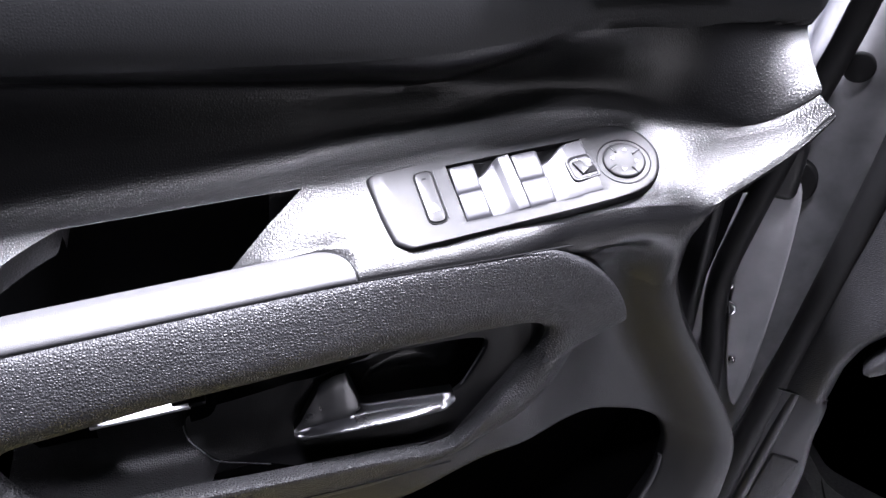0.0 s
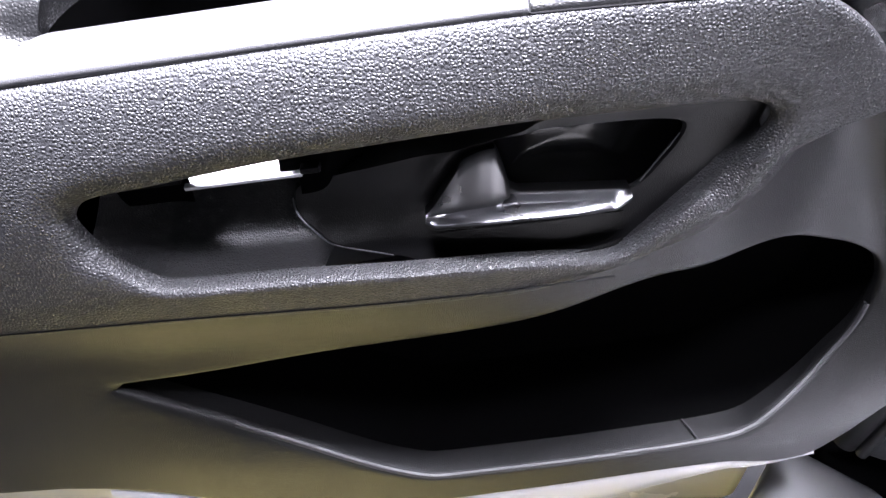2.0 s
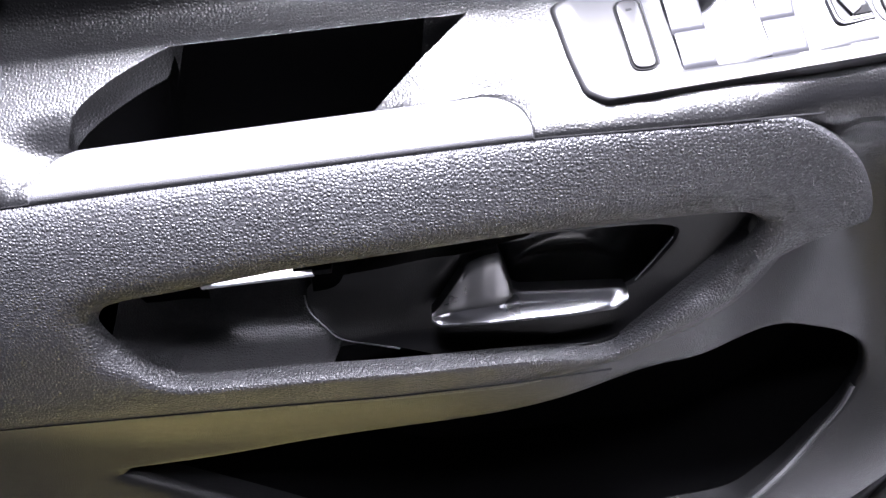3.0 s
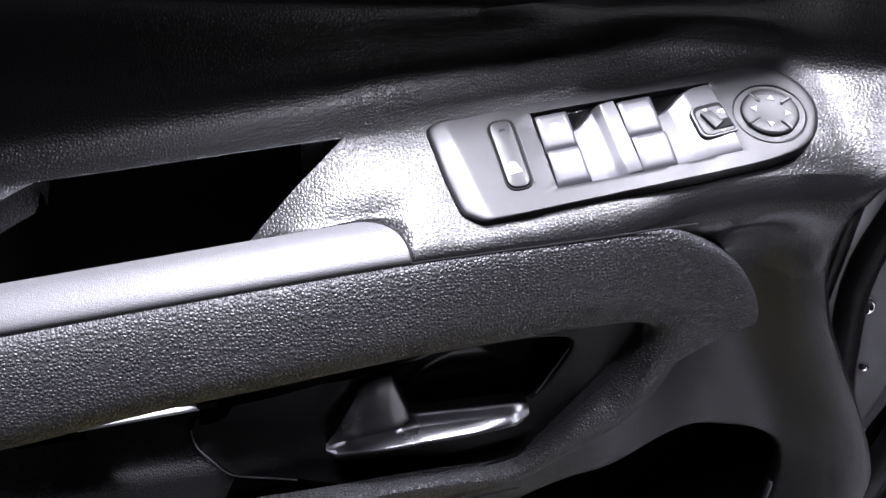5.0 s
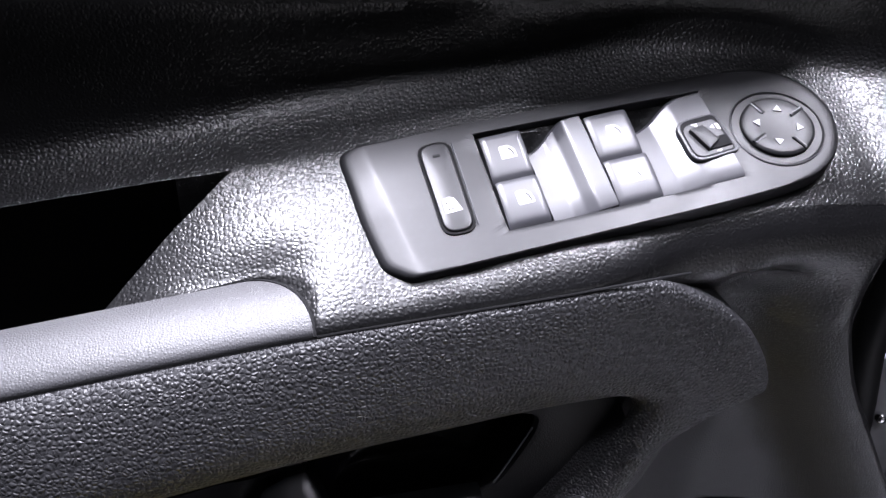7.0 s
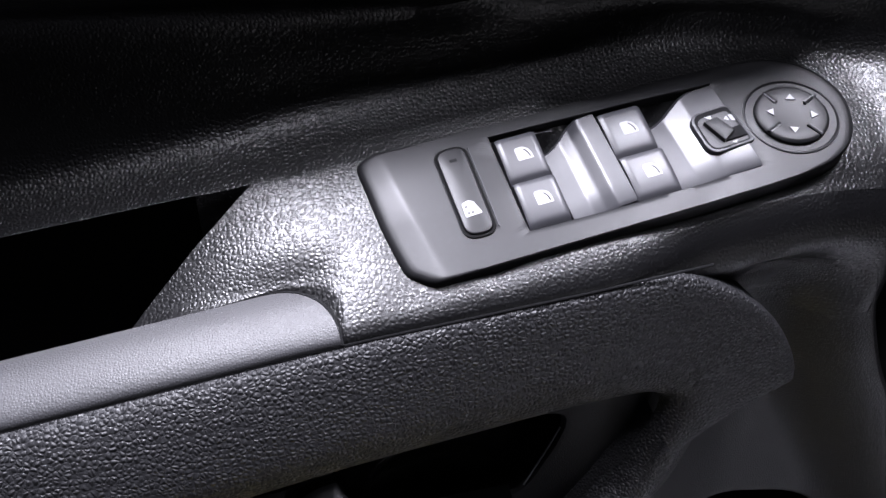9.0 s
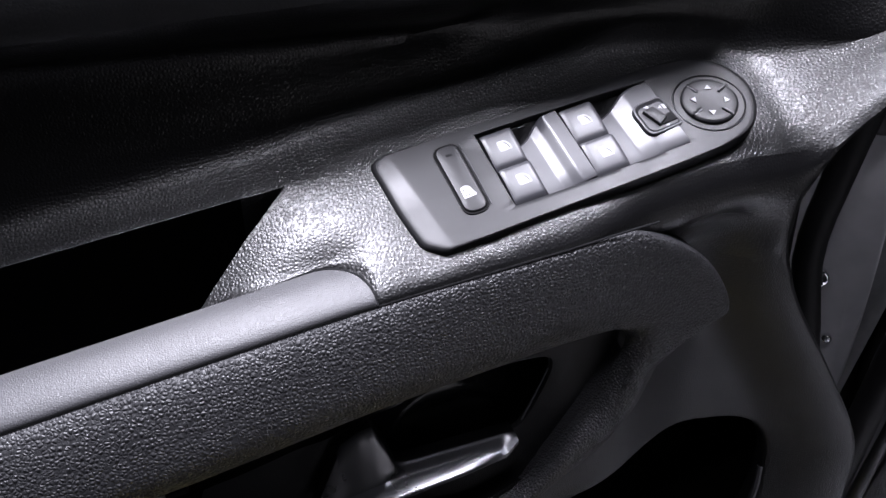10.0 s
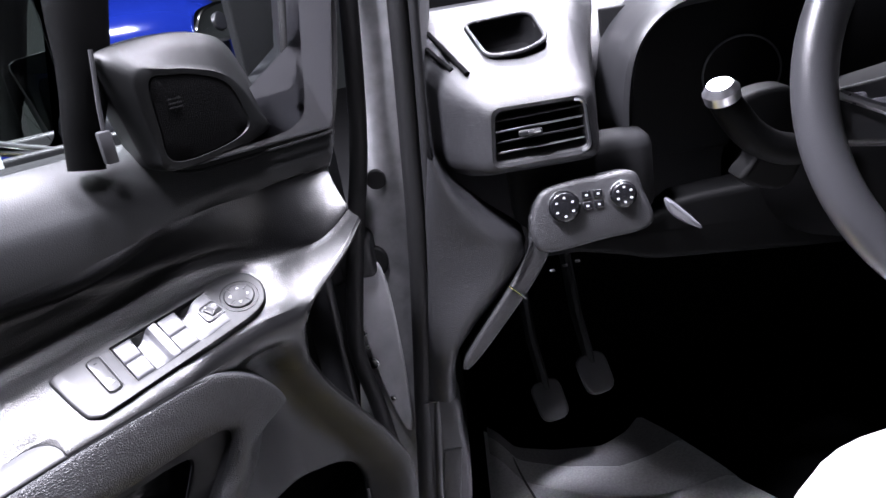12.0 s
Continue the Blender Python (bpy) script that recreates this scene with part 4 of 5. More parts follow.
flange = [(0.372, 0.086, 1.133), (0.380, 0.084, 1.165), (0.391, 0.083, 1.20), (0.401, 0.083, 1.235), (0.418, 0.085, 1.305), (0.437, 0.09, 1.40), (0.455, 0.10, 1.54)]
part("front_flange", tube(spline(flange, 24), [0.003] + [0.0055] * 22 + [0.006], 12, 1.4), LIGHTGREY, door, "pale edge flange of the door frame")
seal = [(0.3325, 0.072, 1.1985), (0.3345, 0.071, 1.213), (0.341, 0.072, 1.256), (0.3535, 0.075, 1.313), (0.368, 0.08, 1.40), (0.385, 0.09, 1.53)]
part("window_seal", tube(spline(seal, 20), 0.0062, 10), RUBBER, door, "black rubber seal of the quarter window")
arm = [(0.196, 1.1755), (0.215, 1.1715), (0.30, 1.1705), (0.371, 1.1695), (0.376, 1.178), (0.389, 1.234), (0.406, 1.305), (0.424, 1.40), (0.445, 1.53), (0.392, 1.53), (0.374, 1.40), (0.359, 1.313), (0.348, 1.256), (0.342, 1.215), (0.336, 1.196), (0.322, 1.186), (0.29, 1.183), (0.21, 1.181)]
part("corner_trim", plate(rounded(arm, [0.002, 0.003, 0.02, 0.003, 0.004, 0.02, 0.02, 0.02, 0.004, 0.004, 0.02, 0.02, 0.02, 0.014, 0.006, 0.01, 0.02, 0.003], 5), 0.0615, 0.03, 0.005, smooth_curve=False, corner=0.0004), GREYRING, door, "grey plastic trim below the quarter window")
groove = [(0.168, 0.0665, 1.192), (0.176, 0.0630, 1.181), (0.188, 0.0600, 1.1725), (0.208, 0.0588, 1.1675), (0.235, 0.0600, 1.1660), (0.27, 0.0605, 1.1660), (0.369, 0.0610, 1.1660)]
part("corner_groove", tube(spline(groove, 40), 0.0018, 6), DARK, door)
# speaker corner: a hood with a rounded grille sunk into its front
mid = np.array((0.221, 1.230))


def seen_from(keys, n=96):
    """A smooth closed outline, cut by n rays from the middle of the hood."""
    pts = np.array(spline(keys, 900, True)) - mid
    ang, rad = np.mod(np.arctan2(pts[:, 1], pts[:, 0]), 2 * math.pi), np.hypot(*pts.T)
    o = np.argsort(ang)
    want = np.linspace(0, 2 * math.pi, n, endpoint=False)
    r = np.interp(want, np.r_[ang[o][-1] - 2 * math.pi, ang[o], ang[o][0] + 2 * math.pi], np.r_[rad[o][-1], rad[o], rad[o][0]])
    return np.stack([mid[0] + r * np.cos(want), mid[1] + r * np.sin(want)], 1)


back_ring = seen_from([(0.141, 1.293), (0.175, 1.299), (0.213, 1.301), (0.245, 1.296), (0.273, 1.283), (0.290, 1.253), (0.301, 1.222), (0.308, 1.194), (0.299, 1.185), (0.236, 1.178), (0.193, 1.174), (0.165, 1.181), (0.158, 1.20), (0.150, 1.24), (0.143, 1.27)])
front_ring = seen_from([(0.165, 1.270), (0.201, 1.271), (0.243, 1.260), (0.267, 1.241), (0.284, 1.209), (0.292, 1.190), (0.232, 1.181), (0.190, 1.177), (0.169, 1.183), (0.168, 1.200)])
grille_ring = seen_from([(0.179, 1.261), (0.198, 1.264), (0.224, 1.259), (0.250, 1.246), (0.262, 1.22), (0.262, 1.199), (0.221, 1.187), (0.180, 1.188), (0.176, 1.218)])
loops = []
for a, b, f, y in ((back_ring, front_ring, 0.0, 0.10), (back_ring, front_ring, 0.0, 0.062), (back_ring, front_ring, 0.05, 0.057), (back_ring, front_ring, 0.5, 0.046), (back_ring, front_ring, 0.9, 0.038), (front_ring, grille_ring, 0.0, 0.036), (front_ring, grille_ring, 0.2, 0.0345), (front_ring, grille_ring, 0.9, 0.0345), (front_ring, grille_ring, 1.0, 0.0365)):
    loops.append([(q[0], y + 0.022 * step(0.24, 0.31, q[0]), q[1]) for q in a + (b - a) * f])
hood = part("speaker_hood", rings(loops), HOODM, door, "black plastic speaker hood in the mirror corner")
loops = [[(q[0], y + 0.022 * step(0.24, 0.31, q[0]), q[1]) for q in mid + (grille_ring - mid) * s] for s, y in ((1.01, 0.0368), (0.97, 0.0352), (0.7, 0.0345), (0.35, 0.0342))]
part("speaker_grille", rings(loops, cap_last=True), GRILLE, hood, "round black perforated speaker grille")
for k in range(3):
    part("badge_bar", box((0.013, 0.0006, 0.0014), (0.196, 0.0335, 1.243 - 0.004 * k)), LOWER, hood, smooth=False)
pane = part("window_pane", box((0.72, 0.004, 0.42), (-0.235, 0.118, 1.40)), GLASS, door, "clear side window glass")
pane.visible_shadow = False
pane = part("quarter_pane", box((0.20, 0.004, 0.42), (0.24, 0.085, 1.40)), GLASS, door, "clear quarter window glass")
pane.visible_shadow = False
part("waist_seal", box((0.80, 0.045, 0.022), (-0.24, 0.142, 1.192), 0.004), DARK, door, "black outer waist seal of the window")
# reversed sticker lettering on the outside of the glass, as plain bars
for k in range(11):
    x = 0.052 - 0.0105 * k
    part("sticker_bar", box((0.0074, 0.0008, 0.0125), (x, 0.1215, 1.2145 + 0.0002 * k), 0.0), WHITE, door, smooth=False)
for k in range(9):
    part("sticker_stripe", box((0.052, 0.0008, 0.0030), (0, 0, 0)), WHITE, door, smooth=False, at=pose(-0.088, 0.1215, 1.203 + 0.0056 * k, 0, 24, 0))

# outside mirror
glass = rounded([(0.010, 1.250), (0.070, 1.216), (0.124, 1.203), (0.1310, 1.212), (0.158, 1.335), (0.150, 1.372), (0.03, 1.372), (0.006, 1.35)], [0.02, 0.01, 0.006, 0.006, 0.015, 0.012, 0.02, 0.02], 6)
mirror_at = pose(0, 0.25, 0, 90, 0, 0)
part("mirror_glass", slab(glass, -0.002, 0.0, 0.0), MIRROR, door, "grey door mirror glass", at=mirror_at)
house = [((p[0] - 0.085) * 1.12 + 0.092, (p[1] - 1.29) * 1.12 + 1.288) for p in glass]
loops = []
for s, y in ((0.94, 0.2515), (0.975, 0.247), (1.0, 0.249), (1.03, 0.262), (1.02, 0.30), (0.9, 0.34), (0.6, 0.365)):
    loops.append([(0.092 + (p[0] - 0.092) * s, y, 1.288 + (p[1] - 1.288) * s) for p in house])
part("mirror_housing", rings(loops, cap_last=True), GLOSS, door, "gloss black door mirror housing")
part("mirror_arm", tube([(0.16, 0.27, 1.215), (0.20, 0.22, 1.20), (0.24, 0.13, 1.19)], [0.03, 0.032, 0.035], 12), GLOSS, door, "black mirror foot on the door")
part("mirror_rim", tube(spline([(0.012, 0.244, 1.275), (0.03, 0.2425, 1.246), (0.07, 0.2415, 1.221), (0.13, 0.2415, 1.198), (0.165, 0.243, 1.19)], 24), 0.0028, 8), SILVER, door, "bright lower rim of the mirror housing")

# ---- the car's front end, seen past the door ----
CAR = pose(0, 0, 0, 0, 0, -40)


car = thing("car", "grey van body at the open front door", "car", CAR, kind="structure")
rows = []
for z in np.linspace(0.45, 1.75, 30):
    c = 0.262 + 0.17 * (z - 0.95) - 0.10 * max(0, z - 1.2) ** 2
    rows.append([(c + a, 0.345 + b, z) for a, b in ((-0.06, 0.16), (-0.045, 0.05), (-0.03, 0.012), (-0.02, 0.0), (0.005, -0.006), (0.03, -0.004), (0.045, 0.006), (0.052, 0.03), (0.055, 0.16))])
part("hinge_pillar", sheet(rows), PILLAR, car, "dark grey painted hinge pillar")
part("pillar_plug", slab(oval(0, 0, 0.0125, 0.0125, 24), -0.004, 0.003, 0.002), RUBBER, car, "round black rubber plug", at=pose(0.2755, 0.337, 1.0905, 90, 0, 0))
part("pillar_plug", slab(oval(0, 0, 0.018, 0.021, 24), -0.004, 0.006, 0.003), RUBBER, car, "round black rubber plug", at=pose(0.2535, 0.336, 0.985, 90, 0, 0))
part("hinge", box((0.05, 0.06, 0.055), (0.232, 0.34, 1.0), 0.008), BODY, car, "black painted door hinge")
part("check_strap", plate([(0.222, 0.960), (0.240, 0.985), (0.262, 0.975), (0.266, 0.84), (0.258, 0.735), (0.240, 0.775), (0.226, 0.86)], 0.326, 0.01, 0.003), CHECK, car, "bare metal lower hinge leaf")
for u, z, r in ((0.2265, 0.848, 0.0085), (0.224, 0.893, 0.003), (0.2245, 0.873, 0.003), (0.243, 0.792, 0.004)):
    part("bolt", slab(oval(0, 0, r, r, 12), 0, 0.005, 0.002), CHROME, car, "bright zinc bolt", at=pose(u, 0.3255, z, 90, 0, 0))
edge = [(0.352, 0.325, 1.45), (0.341, 0.318, 1.30), (0.330, 0.312, 1.17), (0.316, 0.302, 1.02), (0.298, 0.296, 0.88), (0.284, 0.292, 0.78), (0.266, 0.288, 0.64), (0.25, 0.285, 0.52)]
part("door_seal", tube(spline(edge, 40), 0.0125, 14), RUBBER, car, "thick black rubber door seal")
edge2 = [(u + 0.017, v - 0.006, z) for u, v, z in edge]
part("seal_lip", tube(spline(edge2, 40), 0.006, 10), SMOOTHDARK, car, "thin inner lip of the door seal")
outer_edge = [(0.300, 0.335, 1.45), (0.283, 0.33, 1.28), (0.265, 0.325, 1.14), (0.245, 0.315, 1.05), (0.224, 0.305, 0.95), (0.214, 0.30, 0.88), (0.225, 0.30, 0.80), (0.235, 0.30, 0.70)]
part("gap_seal", tube(spline(outer_edge, 40), 0.011, 12), RUBBER, car, "black rubber seal along the door gap")
part("floor_pan", box((1.5, 1.5, 0.04), (0.98, 0.1, 0.47), 0.01), CARPETSHADE, car, "black carpeted floor of the cab")
part("firewall", box((1.5, 0.03, 0.9), (0.98, 0.86, 0.9), 0.01), CARPETSHADE, car, "black bulkhead behind the pedals")
part("sill", box((0.11, 1.2, 0.13), (0.255, -0.33, 0.44), 0.02), LIGHTGREY, car, "painted door sill")
part("fender_wall", box((0.03, 0.6, 1.0), (0.30, 0.68, 0.85), 0.01), DARK, car)
part("tunnel_side", box((0.03, 1.2, 1.1), (1.5, 0.2, 0.95), 0.01), CARPETSHADE, car)

# Roof out of view, added to keep lamp light off the dash.
part("roof", box((1.3, 2.2, 0.05), (1.01, -0.86, 1.78), 0.02), BODY, car, "unseen grey roof panel added to shade the cab")

# dashboard
dash = thing("dashboard", "dark grey plastic dashboard with air vent and light dials", "dashboard", CAR)


def pod_ring(v, u0, u1, z0, z1, r):
    return [(p[0], v, p[1]) for p in rounded([(u0, z0), (u1, z0 + 0.002), (u1 - 0.004, z1), (u0 + 0.006, z1)], r, 6)]


loops = [pod_ring(0.290, 0.432, 0.512, 1.118, 1.152, 0.008), pod_ring(0.262, 0.4225, 0.5215, 1.109, 1.161, 0.009), pod_ring(0.2535, 0.420, 0.5245, 1.106, 1.164, 0.010), pod_ring(0.2520, 0.416, 0.5285, 1.102, 1.168, 0.011), pod_ring(0.2560, 0.409, 0.534, 1.096, 1.1735, 0.013)]
for v, u0, u1, z0, z1, r in ((0.262, 0.402, 0.538, 1.0925, 1.178, 0.018), (0.275, 0.388, 0.541, 1.089, 1.188, 0.026), (0.30, 0.368, 0.545, 1.084, 1.203, 0.036), (0.34, 0.350, 0.551, 1.080, 1.222, 0.040), (0.38, 0.341, 0.560, 1.08, 1.240, 0.036), (0.44, 0.335, 0.575, 1.08, 1.256, 0.032), (0.52, 0.33, 0.60, 1.08, 1.262, 0.03)):
    loops.append(pod_ring(v, u0, u1, z0, z1, r))
TOPQ = Matrix.Translation((0.452, 0.355, 1.2315)) @ Euler((radians(24), radians(-2), radians(-6))).to_matrix().to_4x4()
cup = rounded([(-0.044, 0.042), (0.036, 0.046), (0.050, -0.026), (0.020, -0.044), (-0.018, -0.040)], [0.014, 0.02, 0.016, 0.014, 0.014], 7)


def even_loop(loop, n):
    """n points along a closed polygon, evenly by length."""
    p = np.array(loop + loop[:1], float)
    run = np.r_[0, np.cumsum(np.linalg.norm(np.diff(p, axis=0), axis=1))]
    at = np.linspace(0, run[-1], n, endpoint=False)
    return np.stack([np.interp(at, run, p[:, c]) for c in range(3)], 1)


def inside(q, poly):
    """Whether a point lies in a convex outline."""
    p = np.array(poly)
    d, e = np.roll(p, -1, 0) - p, np.array(q) - p
    turn = d[:, 0] * e[:, 1] - d[:, 1] * e[:, 0]
    return bool((turn < 1e-9).all() or (turn > -1e-9).all())


coarse = [even_loop(r, 170) for r in loops]
loops = []
for a, b in zip(coarse, coarse[1:]):
    m = max(1, int(abs(a[0][1] - b[0][1]) / 0.004))
    loops += [a + (b - a) * (k / m) for k in range(m)]
loops.append(coarse[-1])
bm = rings(loops, cap_first=True)
back = TOPQ.inverted()
gone = [f for f in bm.faces if abs((back @ f.calc_center_median()).z) < 0.03 and f.calc_center_median().z > 1.19 and inside((back @ f.calc_center_median()).xy, cup)]
bmesh.ops.delete(bm, geom=gone, context="FACES")
pod = part("vent_pod", bm, DASH, dash, "pale-lit grey vent pod with a chrome-edged air vent")
part("vent_throat", box((0.094, 0.004, 0.046), (0.472, 0.286, 1.135)), DARK, pod)
for k in range(4):
    z = 1.1175 + 0.0118 * k
    part("vent_slat", box((0.096, 0.016, 0.0022), (0, 0, 0), 0.0008, segments=2), SILVER if k in (0, 2) else SMOOTHDARK, pod, "thin vent slat", at=pose(0.4725, 0.264, z, -14, -2, 0))
part("vent_tab", box((0.026, 0.006, 0.007), (0.462, 0.2525, 1.1365), 0.002), SMOOTHDARK, pod, "black vent tab")
part("tab_inlay", box((0.014, 0.002, 0.0028), (0.466, 0.2490, 1.1372), 0.0008, segments=2), SILVER, pod)
rim = [(p[0], 0.2512, p[1]) for p in rounded([(0.421, 1.106), (0.5255, 1.108), (0.522, 1.1645), (0.4265, 1.1645)], 0.010, 6)]
part("vent_rim", tube(rim[6:15] + rim[15:18], 0.0016, 6), SILVER, pod, "thin bright rim round the vent")
# cup bowl and slots in the pod's top
bm = rings([[(a * s, b * s, z) for a, b in cup] for s, z in ((1.03, 0.002), (0.99, 0.001), (0.97, -0.008), (0.93, -0.024), (0.80, -0.032), (0.4, -0.034))], cap_last=True)
bmesh.ops.transform(bm, matrix=TOPQ, verts=bm.verts)
part("cup_bowl", bm, DARK, pod, "dark oval cup recess")
ring_pts = [TOPQ @ Vector((a * 1.03, b * 1.03, 0.0015)) for a, b in cup]
part("cup_rim", tube(ring_pts + ring_pts[:1], 0.0028, 8, caps=False), DASH, pod, "raised rim round the cup recess")
for run in (((0.3655, 0.4047, 1.2455), (0.384, 0.345, 1.2260), (0.404, 0.2949, 1.2035)), ((0.362, 0.372, 1.2300), (0.372, 0.345, 1.2210), (0.388, 0.3154, 1.2070))):
    part("demist_slot", tube(spline(run, 12), 0.0036, 8, 0.7), CARPETSHADE, pod, "dark demister slot")
# pad behind, hood over the instruments
rows = []
for u in np.linspace(0.30, 1.5, 40):
    zone = step(0.56, 0.62, u) * (1 - step(1.02, 1.1, u))
    rows.append([(u, v + 0.05 * zone, z) for v, z in spline([(0.40, 1.12 + 0.10 * zone), (0.395, 1.17 + 0.06 * zone), (0.42, 1.205 + 0.04 * zone), (0.50, 1.235 + 0.035 * zone), (0.65, 1.25 + 0.015 * zone), (0.9, 1.26)], 16)])
part("top_pad", sheet(rows), DASH, dash, "grey textured dashboard top")
hoodline = spline([(0.586, 0.318, 1.07), (0.589, 0.316, 1.137), (0.597, 0.314, 1.182), (0.611, 0.314, 1.210), (0.634, 0.316, 1.229), (0.665, 0.318, 1.238), (0.74, 0.32, 1.240), (0.90, 0.32, 1.236)], 40)
rows = []
for k, p in enumerate(hoodline):
    n = np.array([-1.0, 0, 0]) * (1 - step(0.590, 0.66, p[0])) + np.array([0, 0, 1.0]) * step(0.590, 0.66, p[0])
    rows.append([tuple(p + d * n + np.array([0, w, 0])) for d, w in ((-0.016, 0.13), (-0.006, 0.03), (-0.001, 0.006), (0.004, 0.0), (0.010, 0.004), (0.018, 0.03), (0.03, 0.12))])
part("instrument_hood", sheet(rows), SMOOTHDARK, dash, "curved grey hood round the instruments")
part("instrument_face", box((0.36, 0.01, 0.2), (0.76, 0.425, 1.14), 0.003), DARK, dash, "black instrument glass")
gauge = [(0.754 + 0.05 * math.cos(a), 0.417, 1.133 + 0.047 * math.sin(a)) for a in np.linspace(0, 2 * math.pi, 40)]
part("gauge_ring", tube(gauge, 0.0014, 6, caps=False), GREYRING, dash, "thin grey gauge ring")
part("middle_trim", box((0.17, 0.06, 0.10), (0.52, 0.315, 1.06), 0.02), DARK, dash)
part("dash_core", box((1.18, 0.30, 0.30), (0.95, 0.60, 1.05), 0.03), DARK, dash)
# light dials
dial_at = Matrix.Translation((0.516, 0.243, 1.040)) @ Euler((radians(90 - 12), 0, 0)).to_matrix().to_4x4()
pts = [(u - 0.516, (z - 1.040) * 1.04) for u, z in ((0.450, 1.040), (0.464, 1.066), (0.490, 1.0735), (0.529, 1.076), (0.568, 1.0755), (0.578, 1.055), (0.583, 1.015), (0.523, 1.006), (0.463, 1.001), (0.450, 1.015))]
dials = part("light_panel", slab(spline(pts, 70, True), -0.05, 0.0, 0.006), DASH, dash, "grey light switch panel", at=dial_at)
for u, z, r in ((-0.028, 0.009, 0.0165), (0.0385, 0.013, 0.0135)):
    c = [(u + r * math.cos(a), z + r * math.sin(a)) for a in np.linspace(0, 2 * math.pi, 32, endpoint=False)]
    d = part("dial", slab(c, -0.002, 0.009, 0.003), GLOSS, dials, "round black dial with a chrome ring")
    part("dial_ring", rings([[(u + q * math.cos(a), z + q * math.sin(a), h) for a in np.linspace(0, 2 * math.pi, 32, endpoint=False)] for q, h in ((r + 0.0022, 0.0), (r + 0.0022, 0.003), (r + 0.001, 0.0048), (r - 0.0005, 0.004))]), CHROME, d, "bright chrome ring")
    for k in range(6):
        a = 0.5 + k * 1.05
        part("dial_mark", box((0.0028, 0.0022, 0.0006), (u + 0.62 * r * math.cos(a), z + 0.62 * r * math.sin(a), 0.0092)), MARK, d, smooth=False)
for u in (-0.002, 0.011):
    for z in (0.018, 0.006):
        b = part("panel_button", slab(rounded([(u - 0.005, z - 0.0045), (u + 0.005, z - 0.0045), (u + 0.005, z + 0.0045), (u - 0.005, z + 0.0045)], 0.0015, 4), -0.001, 0.0022, 0.001), GLOSS, dials, "small black push button")
        part("button_mark", box((0.0030, 0.0020, 0.0005), (u, z, 0.0024)), MARK, b, smooth=False)
for u, z in ((0.467, 0.974), (0.482, 0.978), (0.497, 0.981)):
    part("coin_slot", box((0.006, 0.004, 0.0026), (u, 0.246, z), 0.001, segments=2), LIGHTGREY, dash, "small pale tab under the light panel")
part("knee_panel", plate([(0.46, 0.985), (0.60, 1.0), (0.66, 1.02), (0.98, 1.02), (0.98, 0.93), (0.64, 0.94), (0.56, 0.955)], 0.30, 0.05, 0.01), POST, dash, "dark knee panel")
# Lighter grey plate that stands for a highlight on the knee panel.
part("knee_highlight", plate([(0.612, 1.025), (0.625, 1.017), (0.652, 0.986), (0.641, 0.988), (0.617, 1.006)], 0.279, 0.012, 0.004), GLOSSGREY, dash, "lighter grey plate that stands for a highlight on the knee panel")
# side trim down to the kick panel
left_edge = [(1.118, 0.345), (1.05, 0.330), (0.967, 0.316), (0.88, 0.302), (0.806, 0.290)][::-1]
right_edge = [(1.118, 0.352), (1.095, 0.360), (1.073, 0.374), (1.040, 0.406), (1.008, 0.444), (0.985, 0.446), (0.965, 0.438), (0.945, 0.416), (0.910, 0.378), (0.872, 0.345), (0.845, 0.335), (0.806, 0.331)][::-1]
lf, rf = keyed([(z, u) for z, u in left_edge]), keyed([(z, u) for z, u in right_edge])
rows = []
for z in np.linspace(0.806, 1.118, 60):
    u0, u1 = lf(z), rf(z)
    full = min(1.0, (u1 - u0) / 0.10)
    rows.append([(u0 + (u1 - u0) * k, v, z) for k, v in spline([(0.0, 0.33), (0.0, 0.300), (0.06, 0.288), (0.35, 0.276), (0.70, 0.272 - 0.006 * full), (0.88, 0.274), (0.97, 0.284), (1.0, 0.300), (1.0, 0.33)], 30)])
part("side_trim", sheet(rows), DASH, dash, "grey plastic end panel of the dashboard")
part("trim_strip", plate([(0.448, 1.012), (0.462, 1.000), (0.466, 0.985), (0.431, 0.936), (0.360, 0.857), (0.351, 0.866), (0.420, 0.957), (0.445, 0.990)], 0.262, 0.02, 0.004, 60), DASH, dash, "slim grey edge strip")
part("strip_clip", tube([(0.4165, 0.2595, 0.957), (0.4335, 0.2595, 0.9385)], 0.0014, 6), CHROME, dash, "bright line across the edge strip")
part("chrome_fin", plate([(0.448, 1.035), (0.456, 1.041), (0.470, 1.008), (0.463, 1.0)], 0.247, 0.01, 0.002, 24), SILVER, dash, "bright end of the light panel")
kick = plate([(0.288, 0.801), (0.329, 0.803), (0.331, 0.753), (0.333, 0.70), (0.325, 0.63), (0.30, 0.53), (0.25, 0.53), (0.265, 0.652), (0.278, 0.74)], 0.282, 0.05, 0.006, 60)
part("kick_panel", kick, KICK, dash, "dark grey kick panel beside the pedals")
part("panel_seam", tube([(0.2885, 0.281, 0.8025), (0.309, 0.2795, 0.8035), (0.3305, 0.281, 0.806)], 0.0012, 6), CHROME, dash, "bright seam line")
part("release_flap", plate([(0.301, 0.727), (0.326, 0.728), (0.312, 0.646), (0.288, 0.648)], 0.2795, 0.006, 0.002, smooth_curve=False, corner=0.003), DASH, dash, "narrow bonnet release flap")

